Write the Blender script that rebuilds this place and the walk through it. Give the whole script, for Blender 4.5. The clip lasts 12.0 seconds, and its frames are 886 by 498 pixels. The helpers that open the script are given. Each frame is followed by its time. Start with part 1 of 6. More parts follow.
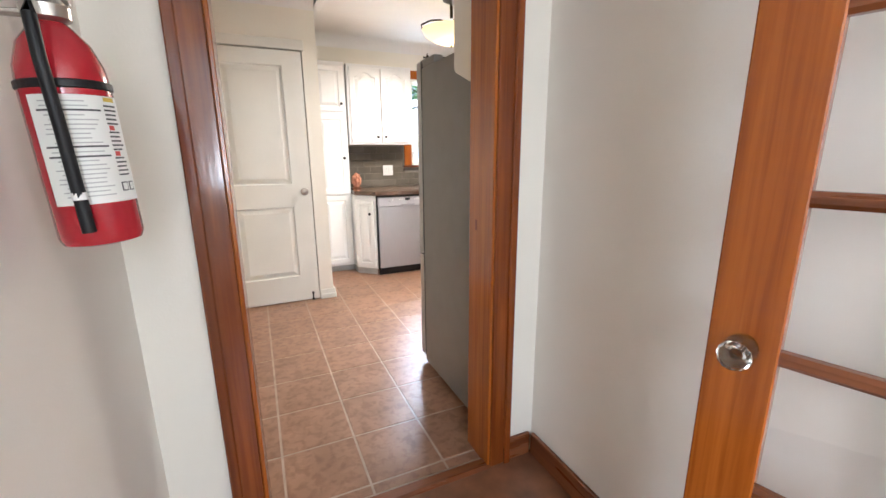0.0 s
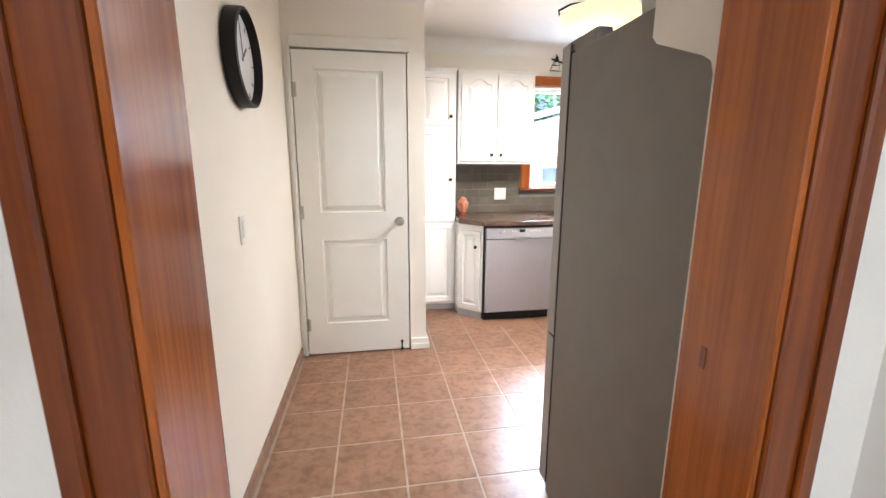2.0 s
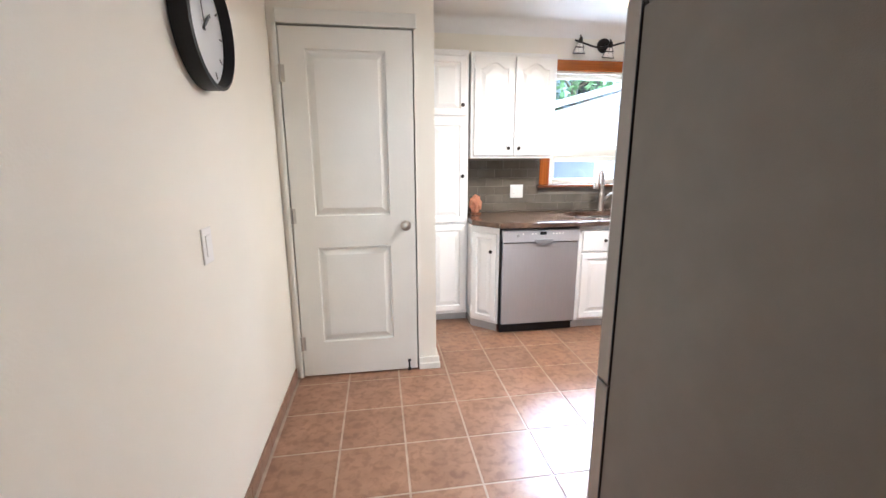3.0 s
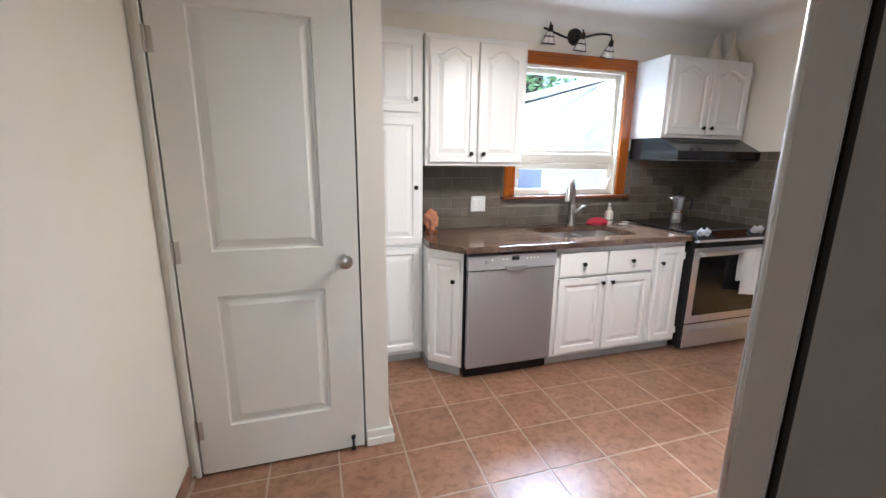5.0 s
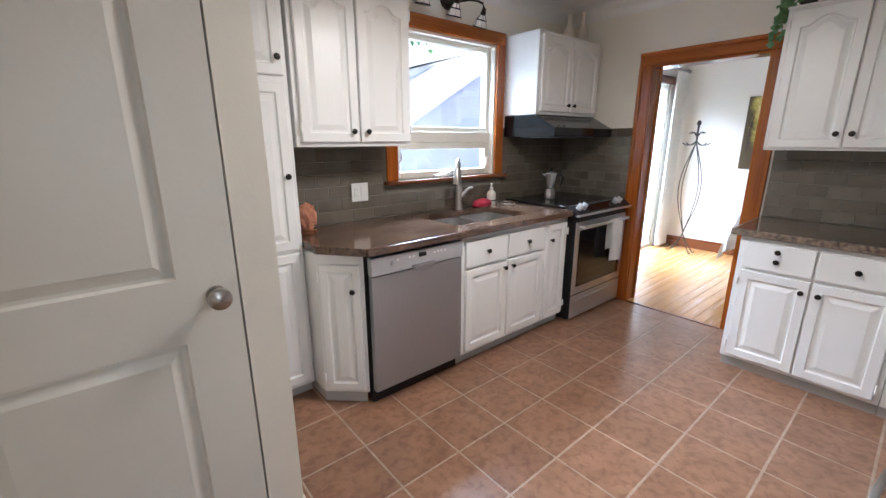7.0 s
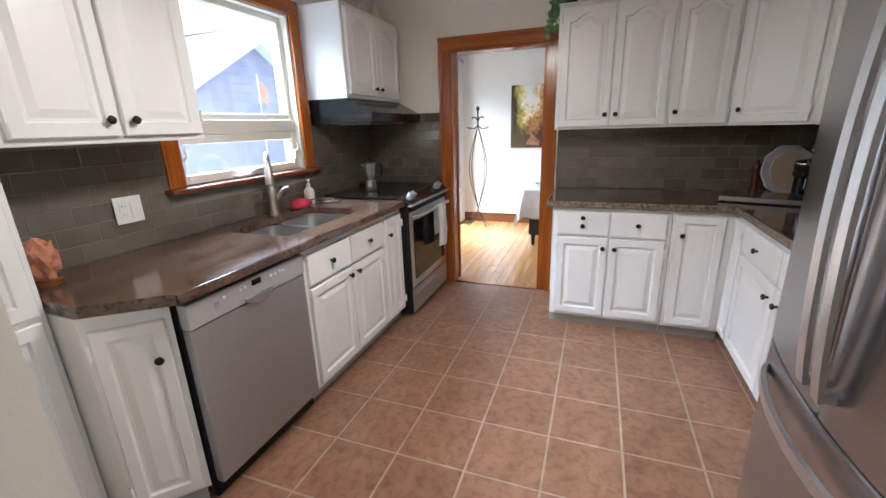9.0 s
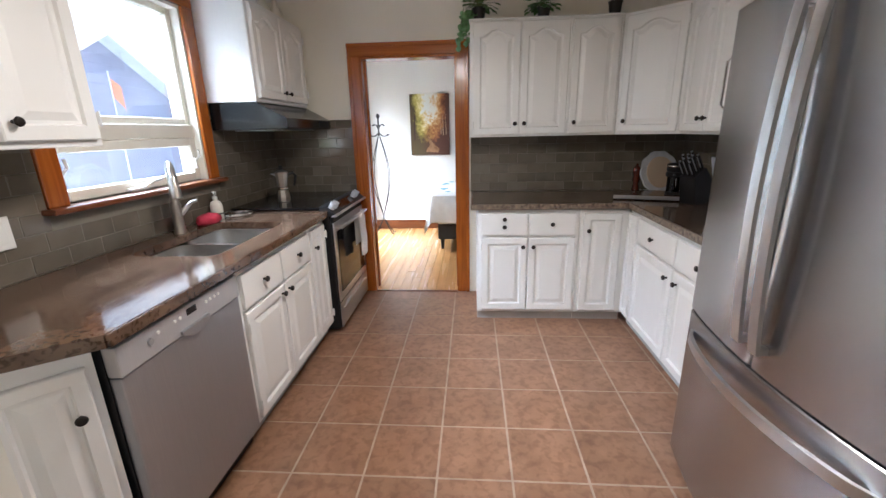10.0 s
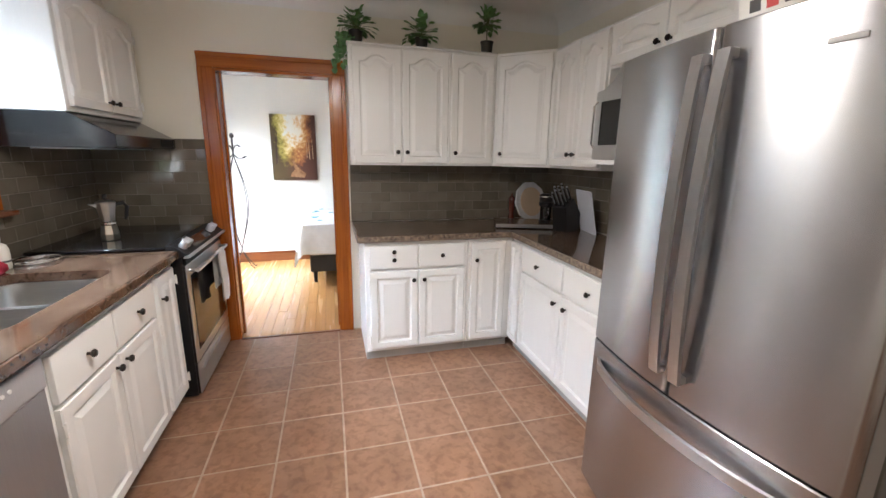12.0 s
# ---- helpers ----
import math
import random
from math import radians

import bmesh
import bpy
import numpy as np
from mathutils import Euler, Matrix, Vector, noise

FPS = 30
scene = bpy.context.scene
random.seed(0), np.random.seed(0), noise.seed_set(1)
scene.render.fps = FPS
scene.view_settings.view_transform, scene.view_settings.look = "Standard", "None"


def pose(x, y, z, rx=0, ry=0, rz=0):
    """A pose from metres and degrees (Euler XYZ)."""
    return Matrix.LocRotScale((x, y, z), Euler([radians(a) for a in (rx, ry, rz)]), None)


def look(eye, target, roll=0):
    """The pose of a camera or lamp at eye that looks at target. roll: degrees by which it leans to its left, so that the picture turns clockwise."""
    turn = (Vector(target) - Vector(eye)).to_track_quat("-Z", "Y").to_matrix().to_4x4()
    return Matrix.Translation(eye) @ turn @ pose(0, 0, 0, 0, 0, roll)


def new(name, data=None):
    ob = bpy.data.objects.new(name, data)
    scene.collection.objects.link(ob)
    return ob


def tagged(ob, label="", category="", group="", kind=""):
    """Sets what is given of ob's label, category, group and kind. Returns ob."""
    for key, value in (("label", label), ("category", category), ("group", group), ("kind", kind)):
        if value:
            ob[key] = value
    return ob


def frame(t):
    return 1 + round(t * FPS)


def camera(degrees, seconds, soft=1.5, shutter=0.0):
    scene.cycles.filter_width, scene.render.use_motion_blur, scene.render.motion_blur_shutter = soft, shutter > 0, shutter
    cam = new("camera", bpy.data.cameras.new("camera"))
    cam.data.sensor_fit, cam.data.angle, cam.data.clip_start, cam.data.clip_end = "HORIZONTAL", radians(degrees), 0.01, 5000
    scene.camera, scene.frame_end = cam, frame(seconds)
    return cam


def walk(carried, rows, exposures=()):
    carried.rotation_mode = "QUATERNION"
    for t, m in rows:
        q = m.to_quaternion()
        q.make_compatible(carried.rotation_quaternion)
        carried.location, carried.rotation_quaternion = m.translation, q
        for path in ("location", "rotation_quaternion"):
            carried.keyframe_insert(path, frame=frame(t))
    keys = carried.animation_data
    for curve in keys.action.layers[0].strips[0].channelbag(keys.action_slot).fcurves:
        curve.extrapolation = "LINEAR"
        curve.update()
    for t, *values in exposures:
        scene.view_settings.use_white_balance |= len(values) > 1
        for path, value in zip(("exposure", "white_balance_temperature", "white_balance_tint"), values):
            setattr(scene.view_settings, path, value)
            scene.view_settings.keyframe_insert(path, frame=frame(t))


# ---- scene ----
cam = camera(94.4, 12.0)
PATH = [
    (0, (0.326, 0.507, 1.279), (1.126, 2.281, 0.819), -0.4),
    (0.5, (0.343, 0.675, 1.308), (0.919, 2.547, 0.902), -0.3),
    (1, (0.379, 0.894, 1.32), (0.842, 2.8, 0.93), -0.1),
    (1.5, (0.415, 1.041, 1.322), (0.796, 2.963, 0.922), 0.2),
    (2, (0.515, 1.287, 1.336), (0.843, 3.22, 0.943), 0.2),
    (2.5, (0.548, 1.472, 1.347), (0.837, 3.408, 0.938), -0.2),
    (3, (0.541, 1.667, 1.347), (0.837, 3.599, 0.925), -0.2),
    (5, (0.583, 2.327, 1.413), (1.16, 4.192, 0.979), 0.7),
    (5.5, (0.571, 2.455, 1.4), (1.31, 4.257, 0.948), 0.2),
    (6, (0.517, 2.632, 1.415), (1.445, 4.336, 0.93), 0.0),
    (6.5, (0.47, 2.761, 1.395), (1.551, 4.368, 0.897), 0.0),
    (8.5, (0.554, 3.207, 1.393), (2.242, 4.117, 0.826), -1.2),
    (9, (0.562, 3.317, 1.387), (2.356, 3.988, 0.811), -1.8),
    (9.5, (0.532, 3.485, 1.392), (2.408, 3.876, 0.82), -1.7),
    (10, (0.503, 3.595, 1.389), (2.419, 3.738, 0.834), -1.3),
    (10.5, (0.492, 3.655, 1.402), (2.417, 3.597, 0.864), -1.1),
    (11, (0.554, 3.702, 1.4), (2.476, 3.477, 0.893), -0.5),
    (11.5, (0.659, 3.755, 1.402), (2.566, 3.385, 0.928), 0.1),
    (12, (0.713, 3.756, 1.414), (2.592, 3.239, 0.965), 0.9),
]
walk(cam, [(t, look(eye, target, roll)) for t, eye, target, roll in PATH], [(0, 2.85, 5550, 10), (1.5, 2.9, 5500, 10), (2.5, 2.85, 5300, 10), (3, 2.75, 5250, 10), (5, 2.15, 5250, 10), (6.5, 1.78, 5300, 10), (9, 1.70, 5350, 10), (10.5, 1.8, 5500, 10), (12, 1.95, 5650, 10)])

# ---- world, sun, lamps ----
world = bpy.data.worlds.new("sky")
scene.world = world
world.use_nodes = True
wn = world.node_tree
sky = wn.nodes.new("ShaderNodeTexSky")
sky.sky_type, sky.sun_disc = "NISHITA", False
sky.air_density, sky.dust_density = 1.3, 6.0
sky.sun_elevation, sky.sun_rotation = radians(42), radians(93)
wn.links.new(sky.outputs[0], wn.nodes["Background"].inputs[0])
wn.nodes["Background"].inputs[1].default_value = 0.15


def lamp(name, kind, energy, colour, m, sx=1.0, sy=1.0, angle=0.5):
    d = bpy.data.lights.new(name, kind)
    d.energy, d.color = energy, colour
    if kind == "AREA":
        d.shape, d.size, d.size_y = ("ELLIPSE" if name.startswith("bowl") else "RECTANGLE"), sx, sy
    if kind == "SUN":
        d.angle = radians(angle)
    if kind == "POINT":
        d.shadow_soft_size = sx
    ob = new(name, d)
    ob.matrix_world = m
    return ob


lamp("sun", "SUN", 3.4, (1, 0.95, 0.88), look((0, 0, 0), (-0.74, 0.04, -0.67)))
lamp("window_daylight", "AREA", 500, (0.89, 0.95, 1.0), look((2.5, 7.0, 4.1), (2.2, 4.0, 1.0)), 4.5, 2.4)
lamp("patio_daylight", "AREA", 66, (0.94, 0.96, 1.0), look((5.5, 6.35, 2.9), (5.3, 4.2, 0.5)), 2.0, 1.2)
# Unseen lamp added behind the camera to brighten the hall walls.
lamp("hall_fill", "AREA", 10.5, (1.0, 0.98, 0.94), look((0.30, -1.60, 1.6), (1.3, -1.2, 1.2)), 0.5, 1.3)
lamp("bowl_light", "AREA", 8.5, (1.0, 0.86, 0.70), look((1.90, 3.80, 2.105), (1.90, 3.80, 0)), 0.46, 0.46)
lamp("bowl_light_side", "POINT", 1.8, (1.0, 0.74, 0.46), pose(1.90, 3.80, 1.94), 0.18)
lamp("bowl_light_up", "AREA", 9, (1.0, 0.86, 0.70), look((1.90, 3.80, 2.225), (1.90, 3.80, 3)), 0.26, 0.26)

# ---- materials ----


def mat(name, c, rough=0.5, metal=0.0, var=0.08, scale=6.0, bump=0.02, bscale=80.0, rnd=0.0, coat=0.0, c2=None, stretch=(1, 1, 1), rvar=0.0, spec=0.5):
    m = bpy.data.materials.new(name)
    m.use_nodes = True
    t = m.node_tree
    b = t.nodes["Principled BSDF"]
    b.inputs["Roughness"].default_value, b.inputs["Metallic"].default_value = rough, metal
    b.inputs["Coat Weight"].default_value, b.inputs["Specular IOR Level"].default_value = coat, spec
    b.inputs["Coat Roughness"].default_value = 0.14
    tc = t.nodes.new("ShaderNodeTexCoord")
    mp = t.nodes.new("ShaderNodeMapping")
    mp.inputs["Scale"].default_value = stretch
    if rnd:
        # each piece takes its own stretch of the pattern
        place, shift = t.nodes.new("ShaderNodeObjectInfo"), t.nodes.new("ShaderNodeVectorMath")
        t.links.new(tc.outputs["Object"], shift.inputs[0])
        t.links.new(place.outputs["Location"], shift.inputs[1])
        t.links.new(shift.outputs[0], mp.inputs[0])
    else:
        t.links.new(tc.outputs["Object"], mp.inputs[0])
    n = t.nodes.new("ShaderNodeTexNoise")
    n.inputs["Scale"].default_value, n.inputs["Detail"].default_value = scale, 6
    t.links.new(mp.outputs[0], n.inputs["Vector"])
    r = t.nodes.new("ShaderNodeValToRGB")
    lo = c2 if c2 else [v * (1 - var) for v in c]
    hi = c if c2 else [min(1, v * (1 + var)) for v in c]
    r.color_ramp.elements[0].color, r.color_ramp.elements[1].color = (*lo, 1), (*hi, 1)
    r.color_ramp.elements[0].position, r.color_ramp.elements[1].position = 0.32, 0.68
    t.links.new(n.outputs["Fac"], r.inputs[0])
    col = r.outputs[0]
    if rnd:
        oi = t.nodes.new("ShaderNodeObjectInfo")
        hs = t.nodes.new("ShaderNodeHueSaturation")
        mr = t.nodes.new("ShaderNodeMapRange")
        mr.inputs["To Min"].default_value, mr.inputs["To Max"].default_value = 1 - rnd, 1 + rnd
        t.links.new(oi.outputs["Random"], mr.inputs[0])
        t.links.new(mr.outputs[0], hs.inputs["Value"])
        t.links.new(col, hs.inputs["Color"])
        col = hs.outputs[0]
    t.links.new(col, b.inputs["Base Color"])
    if rvar:
        rr = t.nodes.new("ShaderNodeMapRange")
        rr.inputs["To Min"].default_value, rr.inputs["To Max"].default_value = rough - rvar, rough + rvar
        t.links.new(n.outputs["Fac"], rr.inputs[0])
        t.links.new(rr.outputs[0], b.inputs["Roughness"])
    if bump:
        n2 = t.nodes.new("ShaderNodeTexNoise")
        n2.inputs["Scale"].default_value, n2.inputs["Detail"].default_value = bscale, 4
        t.links.new(mp.outputs[0], n2.inputs["Vector"])
        bp = t.nodes.new("ShaderNodeBump")
        bp.inputs["Strength"].default_value, bp.inputs["Distance"].default_value = bump * 5, 0.01
        t.links.new(n2.outputs["Fac"], bp.inputs["Height"])
        t.links.new(bp.outputs[0], b.inputs["Normal"])
    return m


def fleck(m, scale, dark, lo, hi, stretch=(1, 1, 1), detail=5):
    """A second, finer layer of mottling multiplied into the colour."""
    t = m.node_tree
    b = t.nodes["Principled BSDF"]
    old = b.inputs["Base Color"].links[0].from_socket
    mp = t.nodes.new("ShaderNodeMapping")
    mp.inputs["Scale"].default_value = stretch
    first = [n for n in t.nodes if n.type == "MAPPING"][0]
    t.links.new(first.inputs[0].links[0].from_socket, mp.inputs[0])
    n = t.nodes.new("ShaderNodeTexNoise")
    n.inputs["Scale"].default_value, n.inputs["Detail"].default_value, n.inputs["Distortion"].default_value = scale, detail, 0.4
    t.links.new(mp.outputs[0], n.inputs["Vector"])
    r = t.nodes.new("ShaderNodeValToRGB")
    r.color_ramp.elements[0].position, r.color_ramp.elements[1].position = lo, hi
    r.color_ramp.elements[0].color, r.color_ramp.elements[1].color = (*dark, 1), (1, 1, 1, 1)
    t.links.new(n.outputs["Fac"], r.inputs[0])
    mx = t.nodes.new("ShaderNodeMix")
    mx.data_type, mx.blend_type = "RGBA", "MULTIPLY"
    mx.inputs[0].default_value = 1.0
    t.links.new(old, mx.inputs[6])
    t.links.new(r.outputs[0], mx.inputs[7])
    t.links.new(mx.outputs[2], b.inputs["Base Color"])
    return m


def wood(name, c, c2, along, rough=0.30, coat=0.3, rnd=0.0, grain=(0.78, 0.70, 0.62)):
    """Stained timber with its grain along one axis."""
    st = [7.0, 7.0, 7.0]
    st[along] = 0.45
    m = mat(name, c, rough, c2=c2, scale=2.6, bump=0.006, bscale=14, stretch=st, coat=coat, rvar=0.08, rnd=rnd)
    fine = [30.0, 30.0, 30.0]
    fine[along] = 0.9
    return fleck(m, 3.0, grain, 0.34, 0.58, fine)


def streak(m):
    """Brushing across the sheet, which draws highlights out upwards."""
    t = m.node_tree
    b = t.nodes["Principled BSDF"]
    tg = t.nodes.new("ShaderNodeTangent")
    tg.direction_type, tg.axis = "RADIAL", "Z"
    t.links.new(tg.outputs[0], b.inputs["Tangent"])
    b.inputs["Anisotropic"].default_value, b.inputs["Anisotropic Rotation"].default_value = 0.85, 0.25


def glow(name, c, strength):
    m = bpy.data.materials.new(name)
    m.use_nodes = True
    b = m.node_tree.nodes["Principled BSDF"]
    b.inputs["Base Color"].default_value = (*c, 1)
    b.inputs["Emission Color"].default_value, b.inputs["Emission Strength"].default_value = (*c, 1), strength
    return m


def glassy(name, c=(1, 1, 1), rough=0.0, ior=1.45):
    m = mat(name, c, rough, bump=0, var=0.0)
    m.node_tree.nodes["Principled BSDF"].inputs["Transmission Weight"].default_value = 1.0
    m.node_tree.nodes["Principled BSDF"].inputs["IOR"].default_value = ior
    return m


WALL = mat("wall_paint", (0.80, 0.768, 0.68), 0.6, var=0.02, scale=2.0, bump=0.012, bscale=160)
CEIL = mat("ceiling_paint", (0.80, 0.79, 0.77), 0.85, var=0.02, scale=3, bump=0.03, bscale=220)
BEDWALL = mat("bedroom_paint", (0.80, 0.77, 0.70), 0.7, var=0.02, scale=2, bump=0.012, bscale=160)
WHITE = mat("white_lacquer", (0.80, 0.80, 0.79), 0.32, var=0.03, scale=3, bump=0.012, bscale=45, stretch=(1, 1, 0.25), rvar=0.06)
DOORWHITE = mat("door_white", (0.76, 0.75, 0.69), 0.35, var=0.02, scale=4, bump=0.01, bscale=60)
TRIMV = wood("stained_trim_upright", (0.42, 0.120, 0.012), (0.28, 0.070, 0.007), 2, 0.18, 0.22)
TRIMX = wood("stained_trim_lying", (0.42, 0.120, 0.012), (0.28, 0.070, 0.007), 0, 0.18, 0.22)
TRIMY = wood("stained_trim_across", (0.42, 0.120, 0.012), (0.28, 0.070, 0.007), 1, 0.18, 0.22)
DARKV = wood("dark_trim_upright", (0.25, 0.060, 0.008), (0.13, 0.028, 0.004), 2, 0.12, 0.5)
DARKX = wood("dark_trim_lying", (0.22, 0.07, 0.02), (0.12, 0.035, 0.012), 0, 0.28)
DARKY = wood("dark_trim_across", (0.22, 0.07, 0.02), (0.12, 0.035, 0.012), 1, 0.28)
TILE = mat("clay_tile", (0.325, 0.180, 0.108), 0.30, c2=(0.235, 0.124, 0.072), scale=7, bump=0.004, bscale=30, rnd=0.07, rvar=0.04)
fleck(TILE, 24, (0.74, 0.69, 0.65), 0.36, 0.54)
GROUT = mat("floor_grout", (0.40, 0.315, 0.245), 0.9, var=0.15, scale=14, bump=0.05)
SPLASH = mat("olive_glass_tile", (0.130, 0.112, 0.086), 0.05, var=0.16, scale=5, bump=0.004, bscale=18, rnd=0.16, coat=0.5)
SGROUT = mat("splash_grout", (0.185, 0.162, 0.128), 0.85, var=0.1, bump=0.03)
GRANITE2 = mat("speckled_granite", (0.17, 0.118, 0.084), 0.06, c2=(0.05, 0.034, 0.026), scale=40, bump=0.001, coat=0.5, rvar=0.02)
GRANITE = mat("brown_granite", (0.150, 0.094, 0.060), 0.12, c2=(0.09, 0.056, 0.038), scale=9, bump=0.002, coat=0.1, rvar=0.05)
fleck(GRANITE, 60, (0.42, 0.36, 0.32), 0.36, 0.48)
fleck(GRANITE, 3.5, (0.55, 0.48, 0.44), 0.40, 0.50, (0.5, 1.6, 1))
fleck(GRANITE2, 5, (0.55, 0.48, 0.44), 0.40, 0.50, (1.4, 0.6, 1))
CUT = mat("cut_stone_edge", (0.30, 0.235, 0.175), 0.35, c2=(0.05, 0.034, 0.026), scale=55, bump=0.08, bscale=70)
STEEL = mat("brushed_steel", (0.58, 0.585, 0.60), 0.28, 0.93, var=0.03, scale=30, bump=0.001, bscale=40, stretch=(12, 12, 0.4))
DWPANEL = mat("silver_control_strip", (0.47, 0.47, 0.49), 0.36, 0.5, var=0.03, scale=30, bump=0.003, bscale=40, stretch=(12, 12, 0.4))
DWSTEEL = mat("silver_front", (0.38, 0.38, 0.395), 0.34, 0.8, var=0.03, scale=30, bump=0.003, bscale=40, stretch=(12, 12, 0.4))
FRSIDE = mat("grey_fridge_side", (0.215, 0.203, 0.187), 0.55, 0.1, var=0.04, scale=10, bump=0.02, bscale=320)
SINKM = mat("satin_sink_steel", (0.52, 0.51, 0.49), 0.30, 1.0, var=0.06, scale=30, bump=0.004, bscale=40, stretch=(12, 0.4, 12))
FRSTEEL = mat("fridge_steel", (0.45, 0.45, 0.465), 0.27, 1.0, var=0.03, scale=30, bump=0.0006, bscale=40, stretch=(12, 12, 0.4))
streak(STEEL)
streak(FRSTEEL)
streak(DWSTEEL)
CHROME = mat("polished_chrome", (0.75, 0.74, 0.72), 0.16, 1.0, var=0.02, bump=0)
NICKEL = mat("satin_nickel", (0.48, 0.45, 0.41), 0.28, 1.0, var=0.03, bump=0.0)
BLACK = mat("black_plastic", (0.010, 0.010, 0.011), 0.45, var=0.2, bump=0.01, spec=0.3)
BRONZE = mat("dark_bronze", (0.02, 0.016, 0.014), 0.35, 0.6, var=0.2, bump=0.01)
GLOSSBLACK = mat("black_glass", (0.006, 0.006, 0.007), 0.09, var=0.1, bump=0)
HOODM = mat("black_enamel", (0.008, 0.0085, 0.010), 0.14, var=0.15, bump=0.002, spec=0.5)
RED = mat("red_enamel", (0.38, 0.010, 0.020), 0.22, var=0.05, bump=0.003, coat=0.5)
PAPER = mat("paper_label", (0.74, 0.74, 0.70), 0.5, var=0.04, bump=0.005)
INK = mat("printed_ink", (0.07, 0.07, 0.07), 0.6, var=0.1, bump=0)
REDINK = mat("red_ink", (0.55, 0.07, 0.06), 0.6, var=0.1, bump=0)
GOLDINK = mat("yellow_ink", (0.62, 0.45, 0.06), 0.6, var=0.1, bump=0)
PLATE = mat("white_plastic", (0.78, 0.77, 0.74), 0.35, var=0.02, bump=0)
CLOTH = mat("white_cotton", (0.78, 0.77, 0.75), 0.9, var=0.05, scale=12, bump=0.08, bscale=160)
REDCLOTH = mat("red_cloth", (0.40, 0.02, 0.045), 0.9, var=0.2, scale=20, bump=0.1, bscale=150)
SALT = mat("salt_crystal", (0.60, 0.28, 0.16), 0.5, c2=(0.40, 0.15, 0.08), scale=14, bump=0.12, bscale=22)
POT = mat("dark_pot", (0.018, 0.017, 0.017), 0.5, var=0.2, bump=0.01)
LEAF = mat("green_leaf", (0.11, 0.24, 0.06), 0.45, c2=(0.04, 0.11, 0.025), scale=25, bump=0.01, rnd=0.2)
LEAF2 = mat("pale_ivy_leaf", (0.17, 0.33, 0.13), 0.5, c2=(0.06, 0.16, 0.045), scale=25, bump=0.01)
STEM = mat("plant_stem", (0.10, 0.13, 0.05), 0.7, bump=0.02)
OAK = wood("honey_oak_floor", (0.60, 0.335, 0.125), (0.52, 0.27, 0.09), 0, 0.26, 0.3, rnd=0.07, grain=(0.90, 0.86, 0.82))
GLASS = glassy("clear_glass")
VINYL = mat("window_vinyl", (0.74, 0.71, 0.62), 0.4, var=0.03, bump=0.004)
SIDING = mat("lilac_siding", (0.42, 0.415, 0.53), 0.7, var=0.08, scale=3, bump=0.03, rnd=0.03)
ROOFM = mat("pale_roof", (0.74, 0.73, 0.72), 0.7, var=0.05, bump=0.05, bscale=30)
GRASS = mat("lawn", (0.10, 0.16, 0.05), 0.9, c2=(0.05, 0.09, 0.03), scale=3, bump=0.1, bscale=30)
BARK = mat("bark", (0.12, 0.09, 0.06), 0.9, var=0.3, scale=20, bump=0.15, bscale=25)
HALLF = mat("brown_hall_vinyl", (0.22, 0.095, 0.045), 0.38, c2=(0.11, 0.045, 0.022), scale=8, bump=0.01)
HALLW = mat("hall_paint", (0.80, 0.765, 0.70), 0.45, var=0.02, scale=2, bump=0.012, bscale=140)
BULB = glow("warm_alabaster", (0.85, 0.62, 0.26), 0.22)
# The light inside the spotlight shades is put into this pale colour.
SHADE = mat("caged_glass", (0.84, 0.80, 0.74), 0.25, var=0.1, bump=0)
CURTAIN = mat("sheer_curtain", (0.78, 0.77, 0.72), 0.9, var=0.04, scale=8, bump=0.05)
IRON = mat("wrought_iron", (0.035, 0.028, 0.024), 0.45, 0.5, var=0.3, bump=0.02)
BEDBASE = mat("charcoal_upholstery", (0.05, 0.048, 0.05), 0.95, var=0.15, bump=0.1, bscale=200)
TEAL = mat("teal_print", (0.10, 0.36, 0.42), 0.9, bump=0.02)
CREAM = mat("cream_ceramic", (0.72, 0.68, 0.60), 0.3, var=0.04, bump=0.005)
PEPPER = wood("red_mill_wood", (0.13, 0.026, 0.014), (0.06, 0.012, 0.007), 2, 0.25)
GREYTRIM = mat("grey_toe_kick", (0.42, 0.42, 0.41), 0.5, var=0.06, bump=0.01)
SKIRT = mat("tile_skirting", (0.33, 0.20, 0.135), 0.4, c2=(0.22, 0.12, 0.075), scale=14, bump=0.02)
CLOCKF = mat("clock_face", (0.70, 0.71, 0.72), 0.35, var=0.02, bump=0)
PATIOCYAN = mat("pale_cyan_boards", (0.20, 0.40, 0.45), 0.7, var=0.05, bump=0.02)
REFLECTR = mat("reflection_red", (0.78, 0.32, 0.20), 0.8, bump=0.02)
TAN = mat("tan_glaze", (0.56, 0.43, 0.31), 0.18, var=0.05, scale=4, bump=0.002, coat=0.3)
PALERIM = mat("pale_silver_glaze", (0.66, 0.66, 0.68), 0.25, 0.2, var=0.12, scale=18, bump=0.02)
BOARDW = mat("bluish_white_plastic", (0.66, 0.68, 0.76), 0.35, var=0.03, bump=0.003)
KNOBM = mat("satin_aluminium_knob", (0.58, 0.59, 0.61), 0.28, 0.85, var=0.03, bump=0)

YARD = mat("side_yard_concrete", (0.36, 0.43, 0.48), 0.85, var=0.12, scale=3, bump=0.04, bscale=30)
DOORSIDE = mat("grey_door_edge", (0.36, 0.34, 0.315), 0.5, 0.1, var=0.03, scale=8, bump=0.004)

# ---- builders ----


